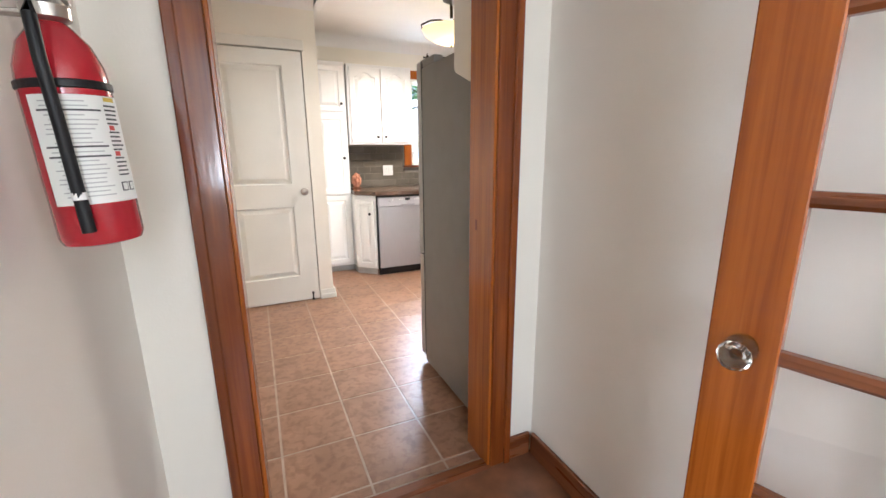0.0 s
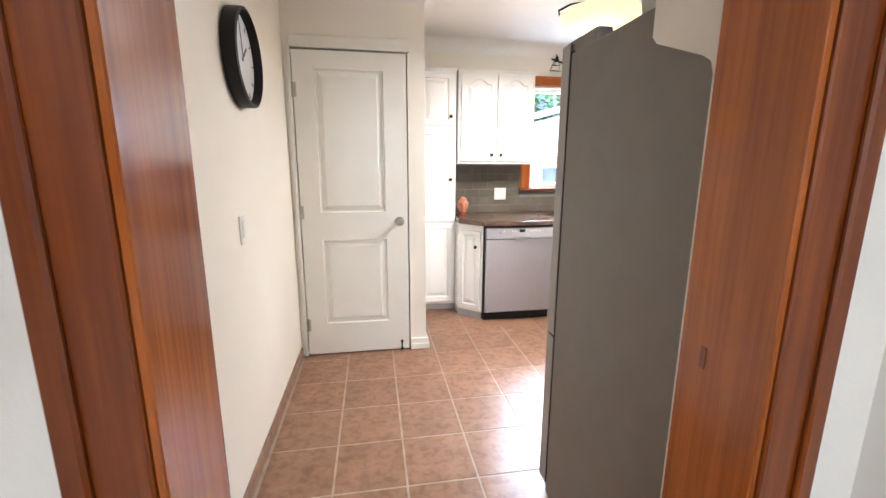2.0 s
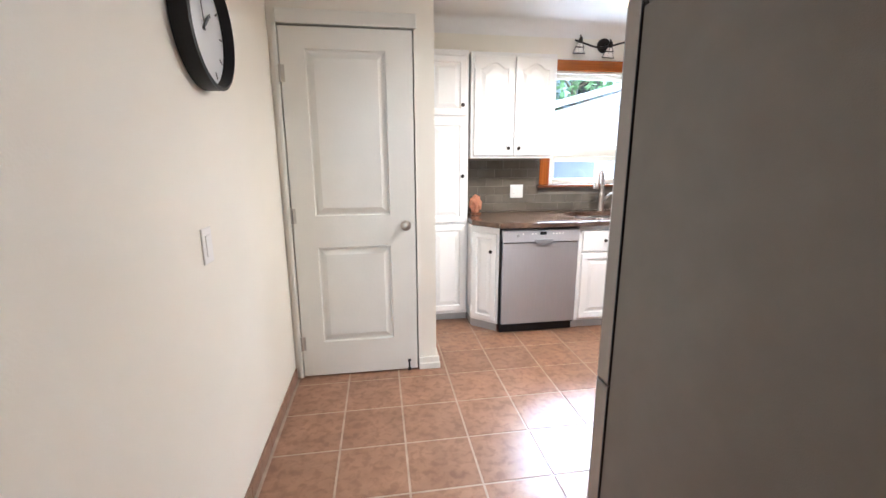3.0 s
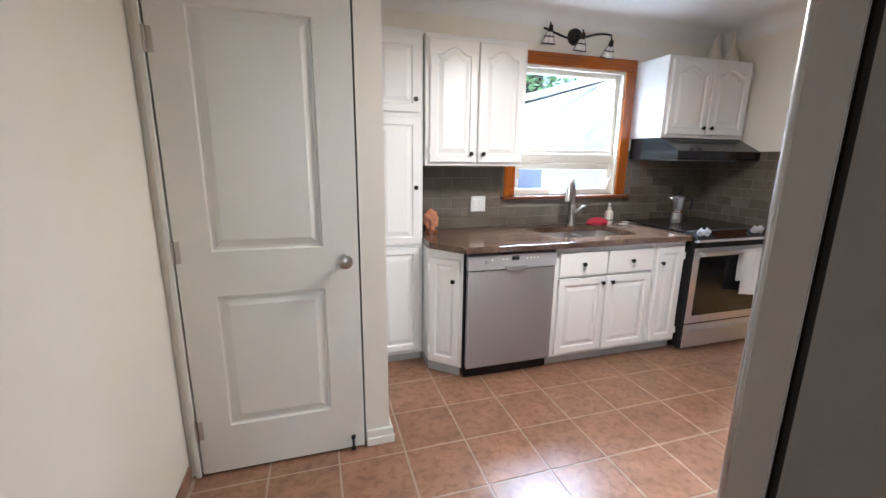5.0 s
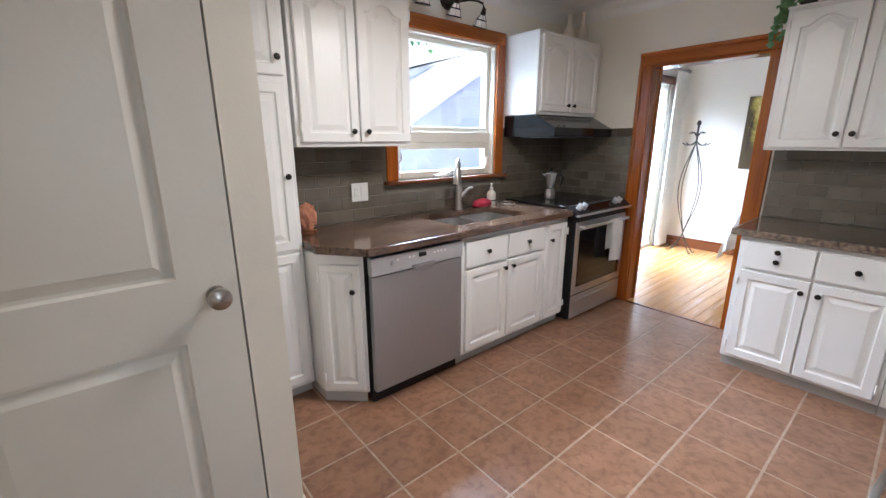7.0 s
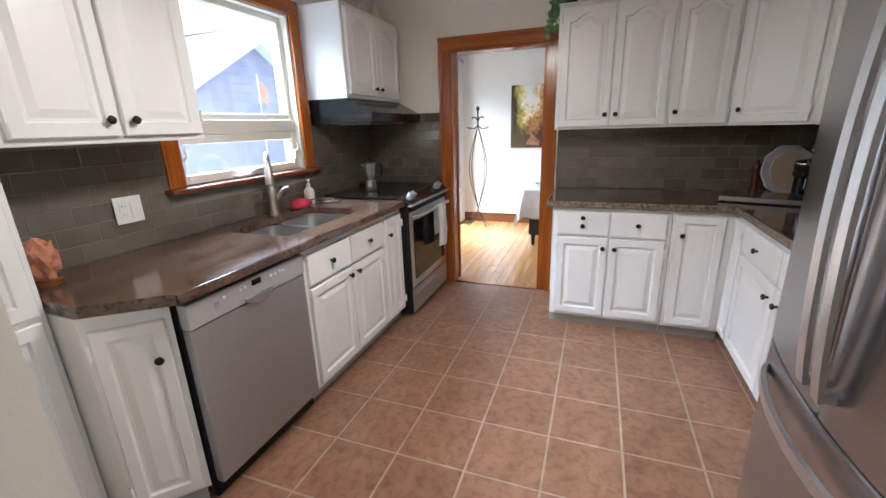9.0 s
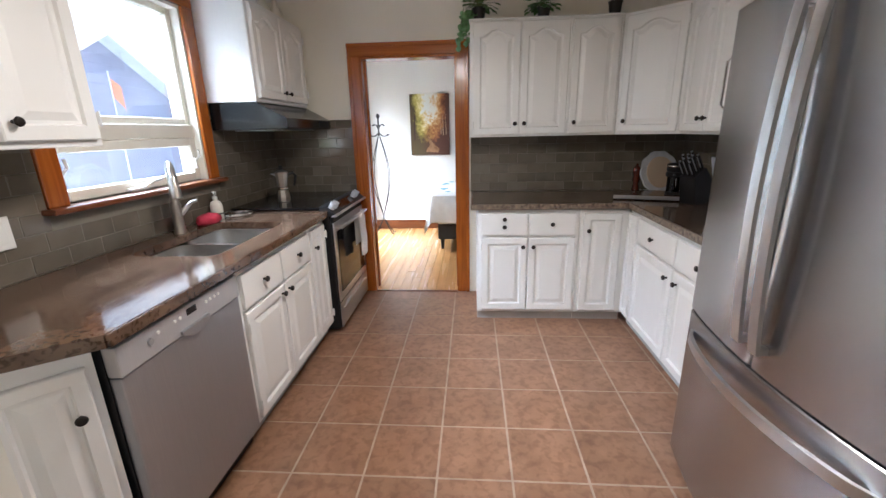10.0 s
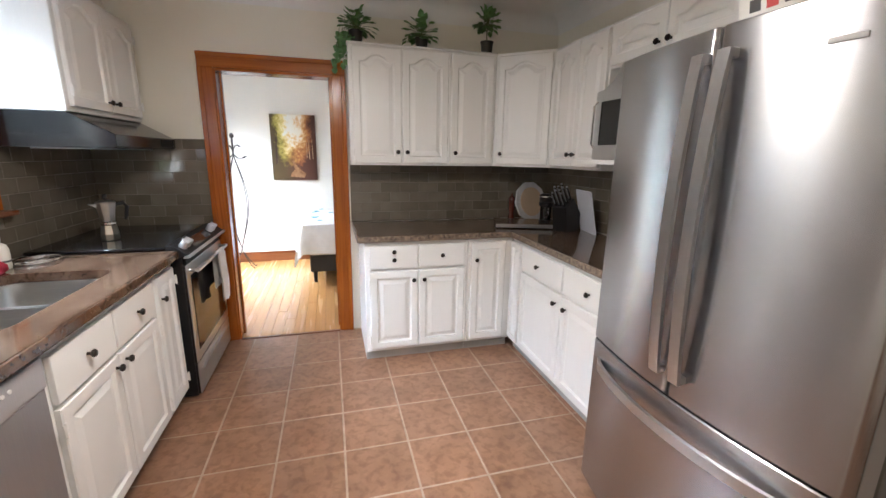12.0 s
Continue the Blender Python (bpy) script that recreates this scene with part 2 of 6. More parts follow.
def part(name, bm, material, parent=None, label="", smooth=False, m=None):
    me = bpy.data.meshes.new(name)
    bmesh.ops.recalc_face_normals(bm, faces=bm.faces)
    if smooth:
        for f in bm.faces:
            f.smooth = True
        for e in bm.edges:
            if len(e.link_faces) == 2 and e.calc_face_angle(0) > 0.7:
                e.smooth = False
    bm.to_mesh(me)
    bm.free()
    me.materials.append(material)
    ob = new(name, me)
    if parent is not None:
        ob.parent = parent
    if m is not None:
        ob.matrix_basis = m
    if label:
        ob["label"] = label
    return ob


def thing(name, label, category, m=None, group="", kind=""):
    ob = new(name)
    ob.empty_display_size = 0.1
    ob.matrix_basis = m if m is not None else Matrix()
    return tagged(ob, label, category, group, kind)


def setting(name, bm, material, label, category, smooth=False):
    return tagged(part(name, bm, material, None, "", smooth), label, category, kind="structure")


def box(x0, y0, z0, x1, y1, z1, bevel=0.0, bm=None, seg=1):
    own = bm if bm is not None else bmesh.new()
    tmp = bmesh.new()
    bmesh.ops.create_cube(tmp, size=1.0)
    for v in tmp.verts:
        v.co = Vector(((x0 + x1) / 2 + v.co.x * (x1 - x0), (y0 + y1) / 2 + v.co.y * (y1 - y0), (z0 + z1) / 2 + v.co.z * (z1 - z0)))
    if bevel:
        bmesh.ops.bevel(tmp, geom=list(tmp.edges), offset=bevel, segments=seg, affect="EDGES", profile=0.6)
    merge(own, tmp)
    return own


def merge(own, tmp, m=None):
    idx = {}
    for v in tmp.verts:
        idx[v] = own.verts.new(m @ v.co if m is not None else v.co)
    for f in tmp.faces:
        try:
            own.faces.new([idx[v] for v in f.verts])
        except ValueError:
            pass
    tmp.free()
    return own


def lathe(prof, n=24, bm=None, at=(0, 0, 0), axis="z"):
    """A turned shape from (radius, height) pairs."""
    own = bm if bm is not None else bmesh.new()
    rings = []
    for r, h in prof:
        ring = []
        for i in range(n):
            a = 2 * math.pi * i / n
            p = (r * math.cos(a), r * math.sin(a), h)
            p = p if axis == "z" else ((p[0], p[2], p[1]) if axis == "y" else (p[2], p[0], p[1]))
            ring.append(own.verts.new(Vector(p) + Vector(at)))
        rings.append(ring)
    for a, b in zip(rings, rings[1:]):
        for i in range(n):
            own.faces.new((a[i], a[(i + 1) % n], b[(i + 1) % n], b[i]))
    own.faces.new(rings[0][::-1])
    own.faces.new(rings[-1])
    return own


def tube(pts, r, n=8, bm=None):
    """A round bar along a line of points; r is a number or one radius a point."""
    own = bm if bm is not None else bmesh.new()
    pts = [Vector(p) for p in pts]
    rr = r if isinstance(r, (list, tuple)) else [r] * len(pts)
    rings = []
    up = Vector((0, 0, 1))
    for i, p in enumerate(pts):
        d = (pts[min(i + 1, len(pts) - 1)] - pts[max(i - 1, 0)]).normalized()
        s = d.cross(up if abs(d.z) < 0.95 else Vector((0, 1, 0))).normalized()
        u = s.cross(d).normalized()
        rings.append([own.verts.new(p + (s * math.cos(2 * math.pi * k / n) + u * math.sin(2 * math.pi * k / n)) * rr[i]) for k in range(n)])
    for a, b in zip(rings, rings[1:]):
        for k in range(n):
            own.faces.new((a[k], a[(k + 1) % n], b[(k + 1) % n], b[k]))
    own.faces.new(rings[0][::-1])
    own.faces.new(rings[-1])
    return own


def prism(poly, lo, hi, axis="z", bevel=0.0, bm=None):
    """A flat outline given depth along an axis; the outline is in the other two axes."""
    own = bm if bm is not None else bmesh.new()
    tmp = bmesh.new()

    def co(a, b, h):
        return {"z": (a, b, h), "y": (a, h, b), "x": (h, a, b)}[axis]
    lower = [tmp.verts.new(co(a, b, lo)) for a, b in poly]
    upper = [tmp.verts.new(co(a, b, hi)) for a, b in poly]
    tmp.faces.new(lower[::-1])
    tmp.faces.new(upper)
    for i in range(len(poly)):
        j = (i + 1) % len(poly)
        tmp.faces.new((lower[i], lower[j], upper[j], upper[i]))
    bmesh.ops.recalc_face_normals(tmp, faces=tmp.faces)
    if bevel:
        bmesh.ops.bevel(tmp, geom=list(tmp.edges), offset=bevel, segments=2, affect="EDGES", profile=0.6)
    merge(own, tmp)
    return own


def panel(w, h, x=0.0, z=0.0, frame_w=0.055, arch=0.0, thick=0.02, low=0.011, bm=None, raise_to=0.002, wide=0.026, b=0.004):
    """A framed leaf with a raised field, its front at y = -thick; arch lifts the field's top in the middle."""
    own = bm if bm is not None else bmesh.new()
    k = 14 if arch else 2

    def ring(d, y, outer=False):
        pts = []
        x0, x1, z0 = (0, w, 0) if outer else (frame_w + d, w - frame_w - d, frame_w + d)
        pts += [(x0, z0), (x1, z0)]
        for i in range(k + 1):
            f = i / k
            if outer:
                xx = x1 if i == 0 else (x0 if i == k else x1 - frame_w - (w - 2 * frame_w) * f)
                pts.append((xx, h))
            else:
                a = abs(f - 0.5) * 2
                if not arch:
                    s = 0
                elif a > 0.72:
                    s = 0.10 * (1 - a) / 0.28
                elif a > 0.60:
                    s = 0.10
                else:
                    s = 0.22 + 0.78 * math.cos(a / 0.60 * math.pi / 2) ** 0.8
                pts.append((x1 + (x0 - x1) * f, h - frame_w - arch - d + arch * s))
        return [own.verts.new((x + px, y, z + pz)) for px, pz in pts]
    loops = [ring(0, 0, True), ring(0, -thick + b, True), ring(0, -thick, True)]
    for v, (sx, sz) in zip(loops[2], [((1 if v.co.x < x + w / 2 else -1), (1 if v.co.z < z + h / 2 else -1)) for v in loops[2]]):
        if v.co.x < x + 1e-5 or v.co.x > x + w - 1e-5:
            v.co.x += sx * b
        if v.co.z < z + 1e-5 or v.co.z > z + h - 1e-5:
            v.co.z += sz * b
    loops += [ring(0, -thick), ring(0.006, -thick + low), ring(0.016, -thick + low), ring(0.016 + wide, -thick + raise_to)]
    for p, q in zip(loops, loops[1:]):
        for i in range(len(p)):
            j = (i + 1) % len(p)
            own.faces.new((p[i], p[j], q[j], q[i]))
    own.faces.new(loops[-1])
    own.faces.new(loops[0][::-1])
    return own


def knob_at(x, z, parent, r=0.015, y=-0.02, material=None, label="dark bronze knob"):
    return part("knob", lathe([(0.006, y), (0.006, y - 0.012), (r * 0.8, y - 0.015), (r, y - 0.021), (r * 0.8, y - 0.027), (0.003, y - 0.029)][::-1], 16, at=(x, 0, z), axis="y"), material or BRONZE, parent, label, True)


def hinge_at(x, z, parent):
    bm = box(x - 0.006, -0.026, z - 0.022, x + 0.006, -0.018, z + 0.022, 0.002)
    lathe([(0.004, z - 0.026), (0.005, z), (0.004, z + 0.026)], 8, bm, (x, -0.026, 0))
    return part("hinge", bm, WHITE, parent, "painted-over hinge")


def cabinet(name, label, m, w, h, depth, doors, drawers=(), z0=0.0, toe=0.0, group="", category="cabinet", open_top=0.0):
    """A unit with its front at y = 0 facing -y. doors: x, z, w, h, arch, knob x, knob z, hinge side; drawers: x, z, w, h, knob list."""
    ob = thing(name, label, category, m, group)
    bm = box(0, 0, z0 + toe, w, depth, z0 + (open_top or h), 0.003)
    if open_top:
        box(0, 0, z0 + open_top - 0.004, w, 0.03, z0 + h, 0.002, bm)
    if toe:
        box(0, 0.05, z0, w, depth, z0 + toe, 0, bm)
    part("body", bm, WHITE, ob)
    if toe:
        part("toe_kick", box(0.001, 0.042, z0 + 0.002, w - 0.001, 0.05, z0 + toe), GREYTRIM, ob, "grey recessed toe kick")
    for dx, dz, dw, dh, arch, kx, kz, side in doors:
        d = part("door", panel(dw, dh, dx, dz, 0.045 if dw > 0.19 else 0.034, arch), WHITE, ob)
        d.location.y = -0.001
        if kx is not None:
            knob_at(kx, kz, d)
        if side:
            hx = dx - 0.004 if side == "l" else dx + dw + 0.004
            for hz in (dz + 0.07, dz + dh - 0.07):
                hinge_at(hx, hz, d)
    for dx, dz, dw, dh, ks in drawers:
        d = part("drawer", box(dx, -0.021, dz, dx + dw, -0.001, dz + dh, 0.005, seg=2), WHITE, ob)
        for kx, kz in ks:
            knob_at(kx, kz, d)
    return ob


# ---- the room ----
X0, X1, Y0, Y1, TOP = -0.02, 3.95, 1.93, 5.25, 2.47
# entry wall with the doorway
bm = box(-0.20, 1.77, 0, 0.252, Y0, TOP)
box(1.097, 1.77, 0, X1 + 0.14, Y0, TOP, 0, bm)
box(0.252, 1.77, 2.06, 1.097, Y0, TOP, 0, bm)
wall_entry = setting("wall_entry", bm, WALL, "cream painted partition wall with a stained wooden doorway", "wall")
wall_west = setting("wall_west", box(X0 - 0.15, Y0, 0, X0, Y1 + 0.2, TOP), WALL, "cream painted kitchen wall with a round clock", "wall")
# window wall
bm = box(X0, Y1, 0, 2.05, Y1 + 0.16, TOP)
box(3.00, Y1, 0, X1 + 0.14, Y1 + 0.16, TOP, 0, bm)
box(2.05, Y1, 0, 3.00, Y1 + 0.16, 1.13, 0, bm)
box(2.05, Y1, 2.10, 3.00, Y1 + 0.16, TOP, 0, bm)
wall_window = setting("wall_window", bm, WALL, "cream painted kitchen wall above the sink", "wall")
# wall to the bedroom
bm = box(X1, Y0, 0, X1 + 0.14, 3.715, TOP)
box(X1, 4.475, 0, X1 + 0.14, Y1, TOP, 0, bm)
box(X1, 3.715, 1.955, X1 + 0.14, 4.475, TOP, 0, bm)
wall_east = setting("wall_east", bm, WALL, "cream painted kitchen wall with a bedroom doorway", "wall")
# pantry closet
bm = box(0.76, 4.16, 0, 0.875, Y1, TOP)
box(X0, 4.16, 0, 0.025, 4.26, TOP, 0, bm)
box(0.025, 4.16, 2.065, 0.76, 4.26, TOP, 0, bm)
wall_pantry = setting("wall_pantry", bm, WALL, "cream painted closet wall around a white door", "wall")


def cove_ceiling():
    """A flat ceiling that rounds down into the walls."""
    bm = box(X0 - 0.1, Y0 - 0.1, TOP, X1 + 0.13, Y1 + 0.15, TOP + 0.08)
    r, n = 0.11, 7
    for (ax, ay), (bx, by), (nx, ny) in (((X0, Y0), (X1, Y0), (0, 1)), ((X0, 4.16), (X0, Y0), (1, 0)), ((X1, Y0), (X1, Y1), (-1, 0)), ((X1, Y1), (0.875, Y1), (0, -1)), ((0.875, Y1), (0.875, 4.16), (1, 0)), ((0.875, 4.16), (X0, 4.16), (0, -1))):
        rows = []
        for i in range(n + 1):
            a = i / n * math.pi / 2
            off, z = 0.001 + r * (1 - math.cos(a)), TOP - r + r * math.sin(a) - 0.001
            rows.append([bm.verts.new((x + nx * off, y + ny * off, z)) for x, y in ((ax, ay), (bx, by))])
        for p, q in zip(rows, rows[1:]):
            f = bm.faces.new((p[0], p[1], q[1], q[0]))
            f.smooth = True
    return bm


setting("ceiling", cove_ceiling(), CEIL, "white coved plaster ceiling", "ceiling")
setting("floor_slab", box(X0 - 0.1, 1.775, -0.12, X1 + 0.01, Y1 + 0.1, -0.0012), GROUT, "pale grout bed under the floor tiles", "floor")

# hall
HX0, HX1, HY0 = 0.0, 1.31, -1.7
setting("wall_hall_west", box(HX0 - 0.15, HY0, 0, HX0, 1.77, TOP), HALLW, "cream painted hall wall with a fire extinguisher", "wall")
bm = box(HX1, HY0, 0, HX1 + 0.15, 1.77, TOP)
setting("wall_hall_east", bm, HALLW, "cream painted hall wall beside a glazed door", "wall")
# Out of view; the opening is added to hold the hall lamp.
bm = box(HX0 - 0.15, HY0 - 0.15, 0, 0.04, HY0, TOP)
box(0.86, HY0 - 0.15, 0, HX1 + 0.15, HY0, TOP, 0, bm)
box(0.04, HY0 - 0.15, 0, 0.86, HY0, 0.95, 0, bm)
box(0.04, HY0 - 0.15, 2.25, 0.86, HY0, TOP, 0, bm)
setting("wall_hall_south", bm, HALLW, "unseen cream hall wall with an opening added for fill light", "wall")
setting("ceiling_hall", box(HX0 - 0.1, HY0, TOP, HX1 + 0.1, 1.775, TOP + 0.08), CEIL, "white plaster hall ceiling", "ceiling")
setting("floor_hall", box(HX0, HY0, -0.12, HX1, 1.774, 0.004), HALLF, "brown mottled hall floor", "floor")
bm = box(HX1 - 0.018, HY0, 0.004, HX1, 1.752, 0.105, 0.004)
setting("baseboard_hall_east", bm, DARKY, "dark stained wooden baseboard", "baseboard")
setting("baseboard_hall_north", box(1.182, 1.752, 0.004, HX1 - 0.018, 1.77, 0.105, 0.004), DARKX, "dark stained wooden baseboard", "baseboard")
setting("threshold", prism([(1.745, 0.004), (1.76, 0.012), (1.80, 0.012), (1.815, 0.0)], 0.252, 1.097, "x"), DARKX, "dark wooden threshold strip", "threshold")
setting("baseboard_hall_west", box(HX0, HY0, 0.004, HX0 + 0.018, 1.77, 0.105, 0.004), DARKY, "dark stained wooden baseboard", "baseboard")


def casing(name, label, lo, hi, top, width, face, out, axis, mv, mh, deep, mj=None):
    """A moulded frame round a doorway; out is the way that it stands proud, deep the jamb's far side."""
    ob = thing(name, label, "door frame", kind="structure")

    def strip(a0, a1, z0, z1, upright):
        f0, f1 = sorted((face, face + out * 0.018))
        bm = box(a0, f0, z0, a1, f1, z1, 0.003) if axis == "x" else box(f0, a0, z0, f1, a1, z1, 0.003)
        e0, e1 = sorted((face + out * 0.016, face + out * 0.028))
        q = 0.030
        if upright:
            b0, b1 = (a0, a0 + q) if a0 < lo else (a1 - q, a1)
            box(b0, e0, z0, b1, e1, z1, 0.004, bm) if axis == "x" else box(e0, b0, z0, e1, b1, z1, 0.004, bm)
        else:
            box(a0, e0, z1 - q, a1, e1, z1, 0.004, bm) if axis == "x" else box(e0, a0, z1 - q, e1, a1, z1, 0.004, bm)
        return bm
    part("side_casing", strip(lo - width, lo, 0, top, True), mv, ob)
    part("side_casing", strip(hi, hi + width, 0, top, True), mv, ob)
    part("head_casing", strip(lo - width, hi + width, top, top + width, False), mh, ob)
    f0, f1 = sorted((face + out * 0.012, deep))
    for a0, a1 in ((lo, lo + 0.012), (hi - 0.012, hi)):
        part("jamb", box(a0, f0, 0, a1, f1, top, 0.002) if axis == "x" else box(f0, a0, 0, f1, a1, top, 0.002), mj or mv, ob)
    part("jamb", box(lo + 0.012, f0, top - 0.018, hi - 0.012, f1, top - 0.001, 0.002) if axis == "x" else box(f0, lo + 0.012, top - 0.018, f1, hi - 0.012, top - 0.001, 0.002), mh, ob)
    mid = (face + deep) / 2 + 0.03
    for a0, a1 in () if mj else ((lo + 0.012, lo + 0.022), (hi - 0.022, hi - 0.012)):
        part("stop", box(a0, mid, 0, a1, mid + 0.035, top - 0.018, 0.002) if axis == "x" else box(mid, a0, 0, mid + 0.035, a1, top - 0.018, 0.002), mv, ob)
    return ob


frame_entry = casing("door_frame_1", "glossy dark red-brown stained hall door casing", 0.252, 1.097, 2.06, 0.09, 1.77, -1, "x", DARKV, DARKX, Y0 + 0.004, TRIMV)
part("strike_plate", box(1.0835, 1.872, 0.985, 1.0855, 1.884, 1.025, 0.0005), DARKV, frame_entry, "worn latch recess in the jamb")
frame_bed = casing("door_frame_2", "orange-brown stained wooden bedroom door casing", 3.715, 4.475, 1.955, 0.095, X1, -1, "y", TRIMV, TRIMY, X1 + 0.14)
setting("threshold_bedroom", box(X1 - 0.020, 3.728, -0.004, X1 + 0.006, 4.462, 0.006, 0.002), DARKY, "worn wooden bedroom threshold", "threshold")

# pantry door
pantry = thing("door_1", "closed white two-panel pantry door", "door", pose(0.035, 4.175, 0.012), kind="structure")
bm = bmesh.new()
for x0, z0, x1, z1 in ((0, 0, 0.128, 2.04), (0.567, 0, 0.715, 2.04), (0.128, 0, 0.567, 0.222), (0.128, 0.829, 0.567, 1.015), (0.128, 1.931, 0.567, 2.04)):
    box(x0, -0.03, z0, x1, 0, z1, 0, bm)
panel(0.439, 0.916, 0.128, 1.015, 0.002, 0, 0.03, 0.013, bm, 0.002, 0.030, 0.0)
panel(0.439, 0.607, 0.128, 0.222, 0.002, 0, 0.03, 0.013, bm, 0.002, 0.030, 0.0)
part("leaf", bm, DOORWHITE, pantry)
part("leaf_core", box(0.004, 0.0, 0.004, 0.711, 0.012, 2.036), DOORWHITE, pantry)
kb = part("door_knob", lathe([(0.027, -0.030), (0.027, -0.036), (0.011, -0.038), (0.011, -0.055), (0.024, -0.062), (0.032, -0.073), (0.030, -0.087), (0.014, -0.094), (0.002, -0.095)][::-1], 24, at=(0.655, 0, 0.955), axis="y"), NICKEL, pantry, "satin nickel door knob", True)
for hz in (0.22, 1.02, 1.80):
    bm = lathe([(0.007, hz - 0.045), (0.007, hz + 0.045)], 10, None, (-0.004, -0.034, 0))
    box(-0.003, -0.032, hz - 0.044, 0.02, -0.029, hz + 0.044, 0, bm)
    part("hinge", bm, NICKEL, pantry, "satin nickel hinge")
part("stopper", lathe([(0.012, 0.03), (0.012, 0.04), (0.006, 0.045), (0.006, 0.085), (0.011, 0.09), (0.011, 0.10)], 10, None, (0.66, -0.045, -0.03)), BRONZE, pantry, "small dark door stop")
bm = box(0.025, 4.135, 2.062, 0.775, 4.16, 2.135, 0.004)
setting("trim_pantry_head", bm, DOORWHITE, "plain cream door head trim", "trim")
setting("trim_pantry_side", box(0.005, 4.14, 0, 0.027, 4.16, 2.062, 0.003), DOORWHITE, "plain cream door side trim", "trim")
bm = box(0.760, 4.142, 0, 0.893, 4.158, 0.085, 0.003)
box(0.760, 4.136, 0.0, 0.899, 4.158, 0.045, 0.004, bm)
box(0.877, 4.158, 0.0, 0.891, 4.93, 0.085, 0.003, bm)
setting("baseboard_pier", bm, DOORWHITE, "cream moulded baseboard on the closet pier", "baseboard")
bm = bmesh.new()
y = Y0
while y < 4.14:
    box(X0 + 0.001, y + 0.002, 0, X0 + 0.012, min(y + 0.310, 4.139), 0.075, 0.003, bm)
    y += 0.312
setting("baseboard_tiles", bm, SKIRT, "brown tile skirting along the wall", "baseboard")

# ---- window over the sink ----
win = thing("window_1", "orange-stained wood framed kitchen window", "window", kind="structure")
fy0, fy1 = Y1 - 0.024, Y1 + 0.002
part("casing_side", box(1.965, fy0, 1.13, 2.055, Y1 - 0.001, 2.095, 0.004), TRIMV, win)
part("casing_side", box(2.995, fy0, 1.13, 3.085, Y1 - 0.001, 2.095, 0.004), TRIMV, win)
part("casing_head", box(1.965, fy0 - 0.002, 2.095, 3.085, Y1 - 0.001, 2.185, 0.004), TRIMX, win)
part("sill", box(1.94, Y1 - 0.07, 1.105, 3.105, Y1 + 0.06, 1.13, 0.008, seg=2), DARKX, win, "dark red-brown window sill")
bm = box(2.05, Y1 + 0.0, 1.13, 2.065, Y1 + 0.14, 2.10)
box(2.985, Y1, 1.13, 3.0, Y1 + 0.14, 2.10, 0, bm)
box(2.065, Y1, 2.08, 2.985, Y1 + 0.14, 2.10, 0, bm)
part("liner", bm, VINYL, win, "cream window liner")


def sash(x0, x1, z0, z1, y, w, d, name):
    bm = box(x0, y, z0, x0 + w, y + d, z1, 0.004)
    box(x1 - w, y, z0, x1, y + d, z1, 0.004, bm)
    box(x0 + w, y, z0, x1 - w, y + d, z0 + w, 0.004, bm)
    box(x0 + w, y, z1 - w, x1 - w, y + d, z1, 0.004, bm)
    f = part(name, bm, VINYL, win, "cream vinyl sash frame")
    g = part("pane", box(x0 + w - 0.004, y + d * 0.5, z0 + w - 0.004, x1 - w + 0.004, y + d * 0.5 + 0.004, z1 - w + 0.004), GLASS, f)
    g.visible_shadow = False
    return f


sash(2.065, 2.985, 1.455, 2.08, Y1 + 0.05, 0.035, 0.05, "fixed_sash")
sash(2.065, 2.985, 1.13, 1.38, Y1 + 0.035, 0.048, 0.05, "awning_sash")
part("transom", box(2.065, Y1 + 0.03, 1.38, 2.985, Y1 + 0.10, 1.455, 0.004), VINYL, win, "cream mullion rail")
for lx in (2.092, 2.945):
    bm = box(lx - 0.008, Y1 + 0.018, 1.20, lx + 0.008, Y1 + 0.036, 1.26, 0.003)
    tube([(lx, Y1 + 0.02, 1.25), (lx + 0.012, Y1 + 0.004, 1.275), (lx + 0.004, Y1 + 0.002, 1.31)], 0.007, 8, bm)
    part("sash_latch", bm, PLATE, win, "white sash latch")
bm = box(2.40, Y1 + 0.0, 1.133, 2.52, Y1 + 0.045, 1.15, 0.004)
tube([(2.50, Y1 + 0.01, 1.15), (2.54, Y1 - 0.005, 1.17), (2.60, Y1 - 0.01, 1.175)], 0.008, 8, bm)
part("crank", bm, PLATE, win, "white window crank")

# ---- units along the window wall ----
tall = cabinet("pantry_cabinet", "tall white panelled pantry cabinet with dark knobs", pose(0.893, 4.93, 0), 0.352, 2.16, 0.315,
               [(0.03, 1.685, 0.30, 0.43, 0, 0.30, 1.76, ""), (0.03, 0.855, 0.30, 0.80, 0, 0.30, 1.225, ""), (0.03, 0.10, 0.30, 0.735, 0, None, 0, "")], toe=0.07)
angled = thing("corner_base_cabinet", "narrow white angled base cabinet ending the worktop", "cabinet")
part("body", prism([(1.25, 4.80), (1.432, 4.635), (1.432, 5.24), (1.25, 5.24)], 0.07, 0.845, "z", 0.002), WHITE, angled)
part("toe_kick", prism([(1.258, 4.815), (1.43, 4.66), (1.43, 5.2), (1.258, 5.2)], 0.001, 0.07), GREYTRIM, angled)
ang = math.degrees(math.atan2(4.635 - 4.80, 1.432 - 1.25))
lead = pose(1.25, 4.80, 0, 0, 0, ang)
d = part("door", panel(0.205, 0.70, 0.02, 0.095, 0.036), WHITE, angled, m=lead)
knob_at(0.19, 0.66, d)
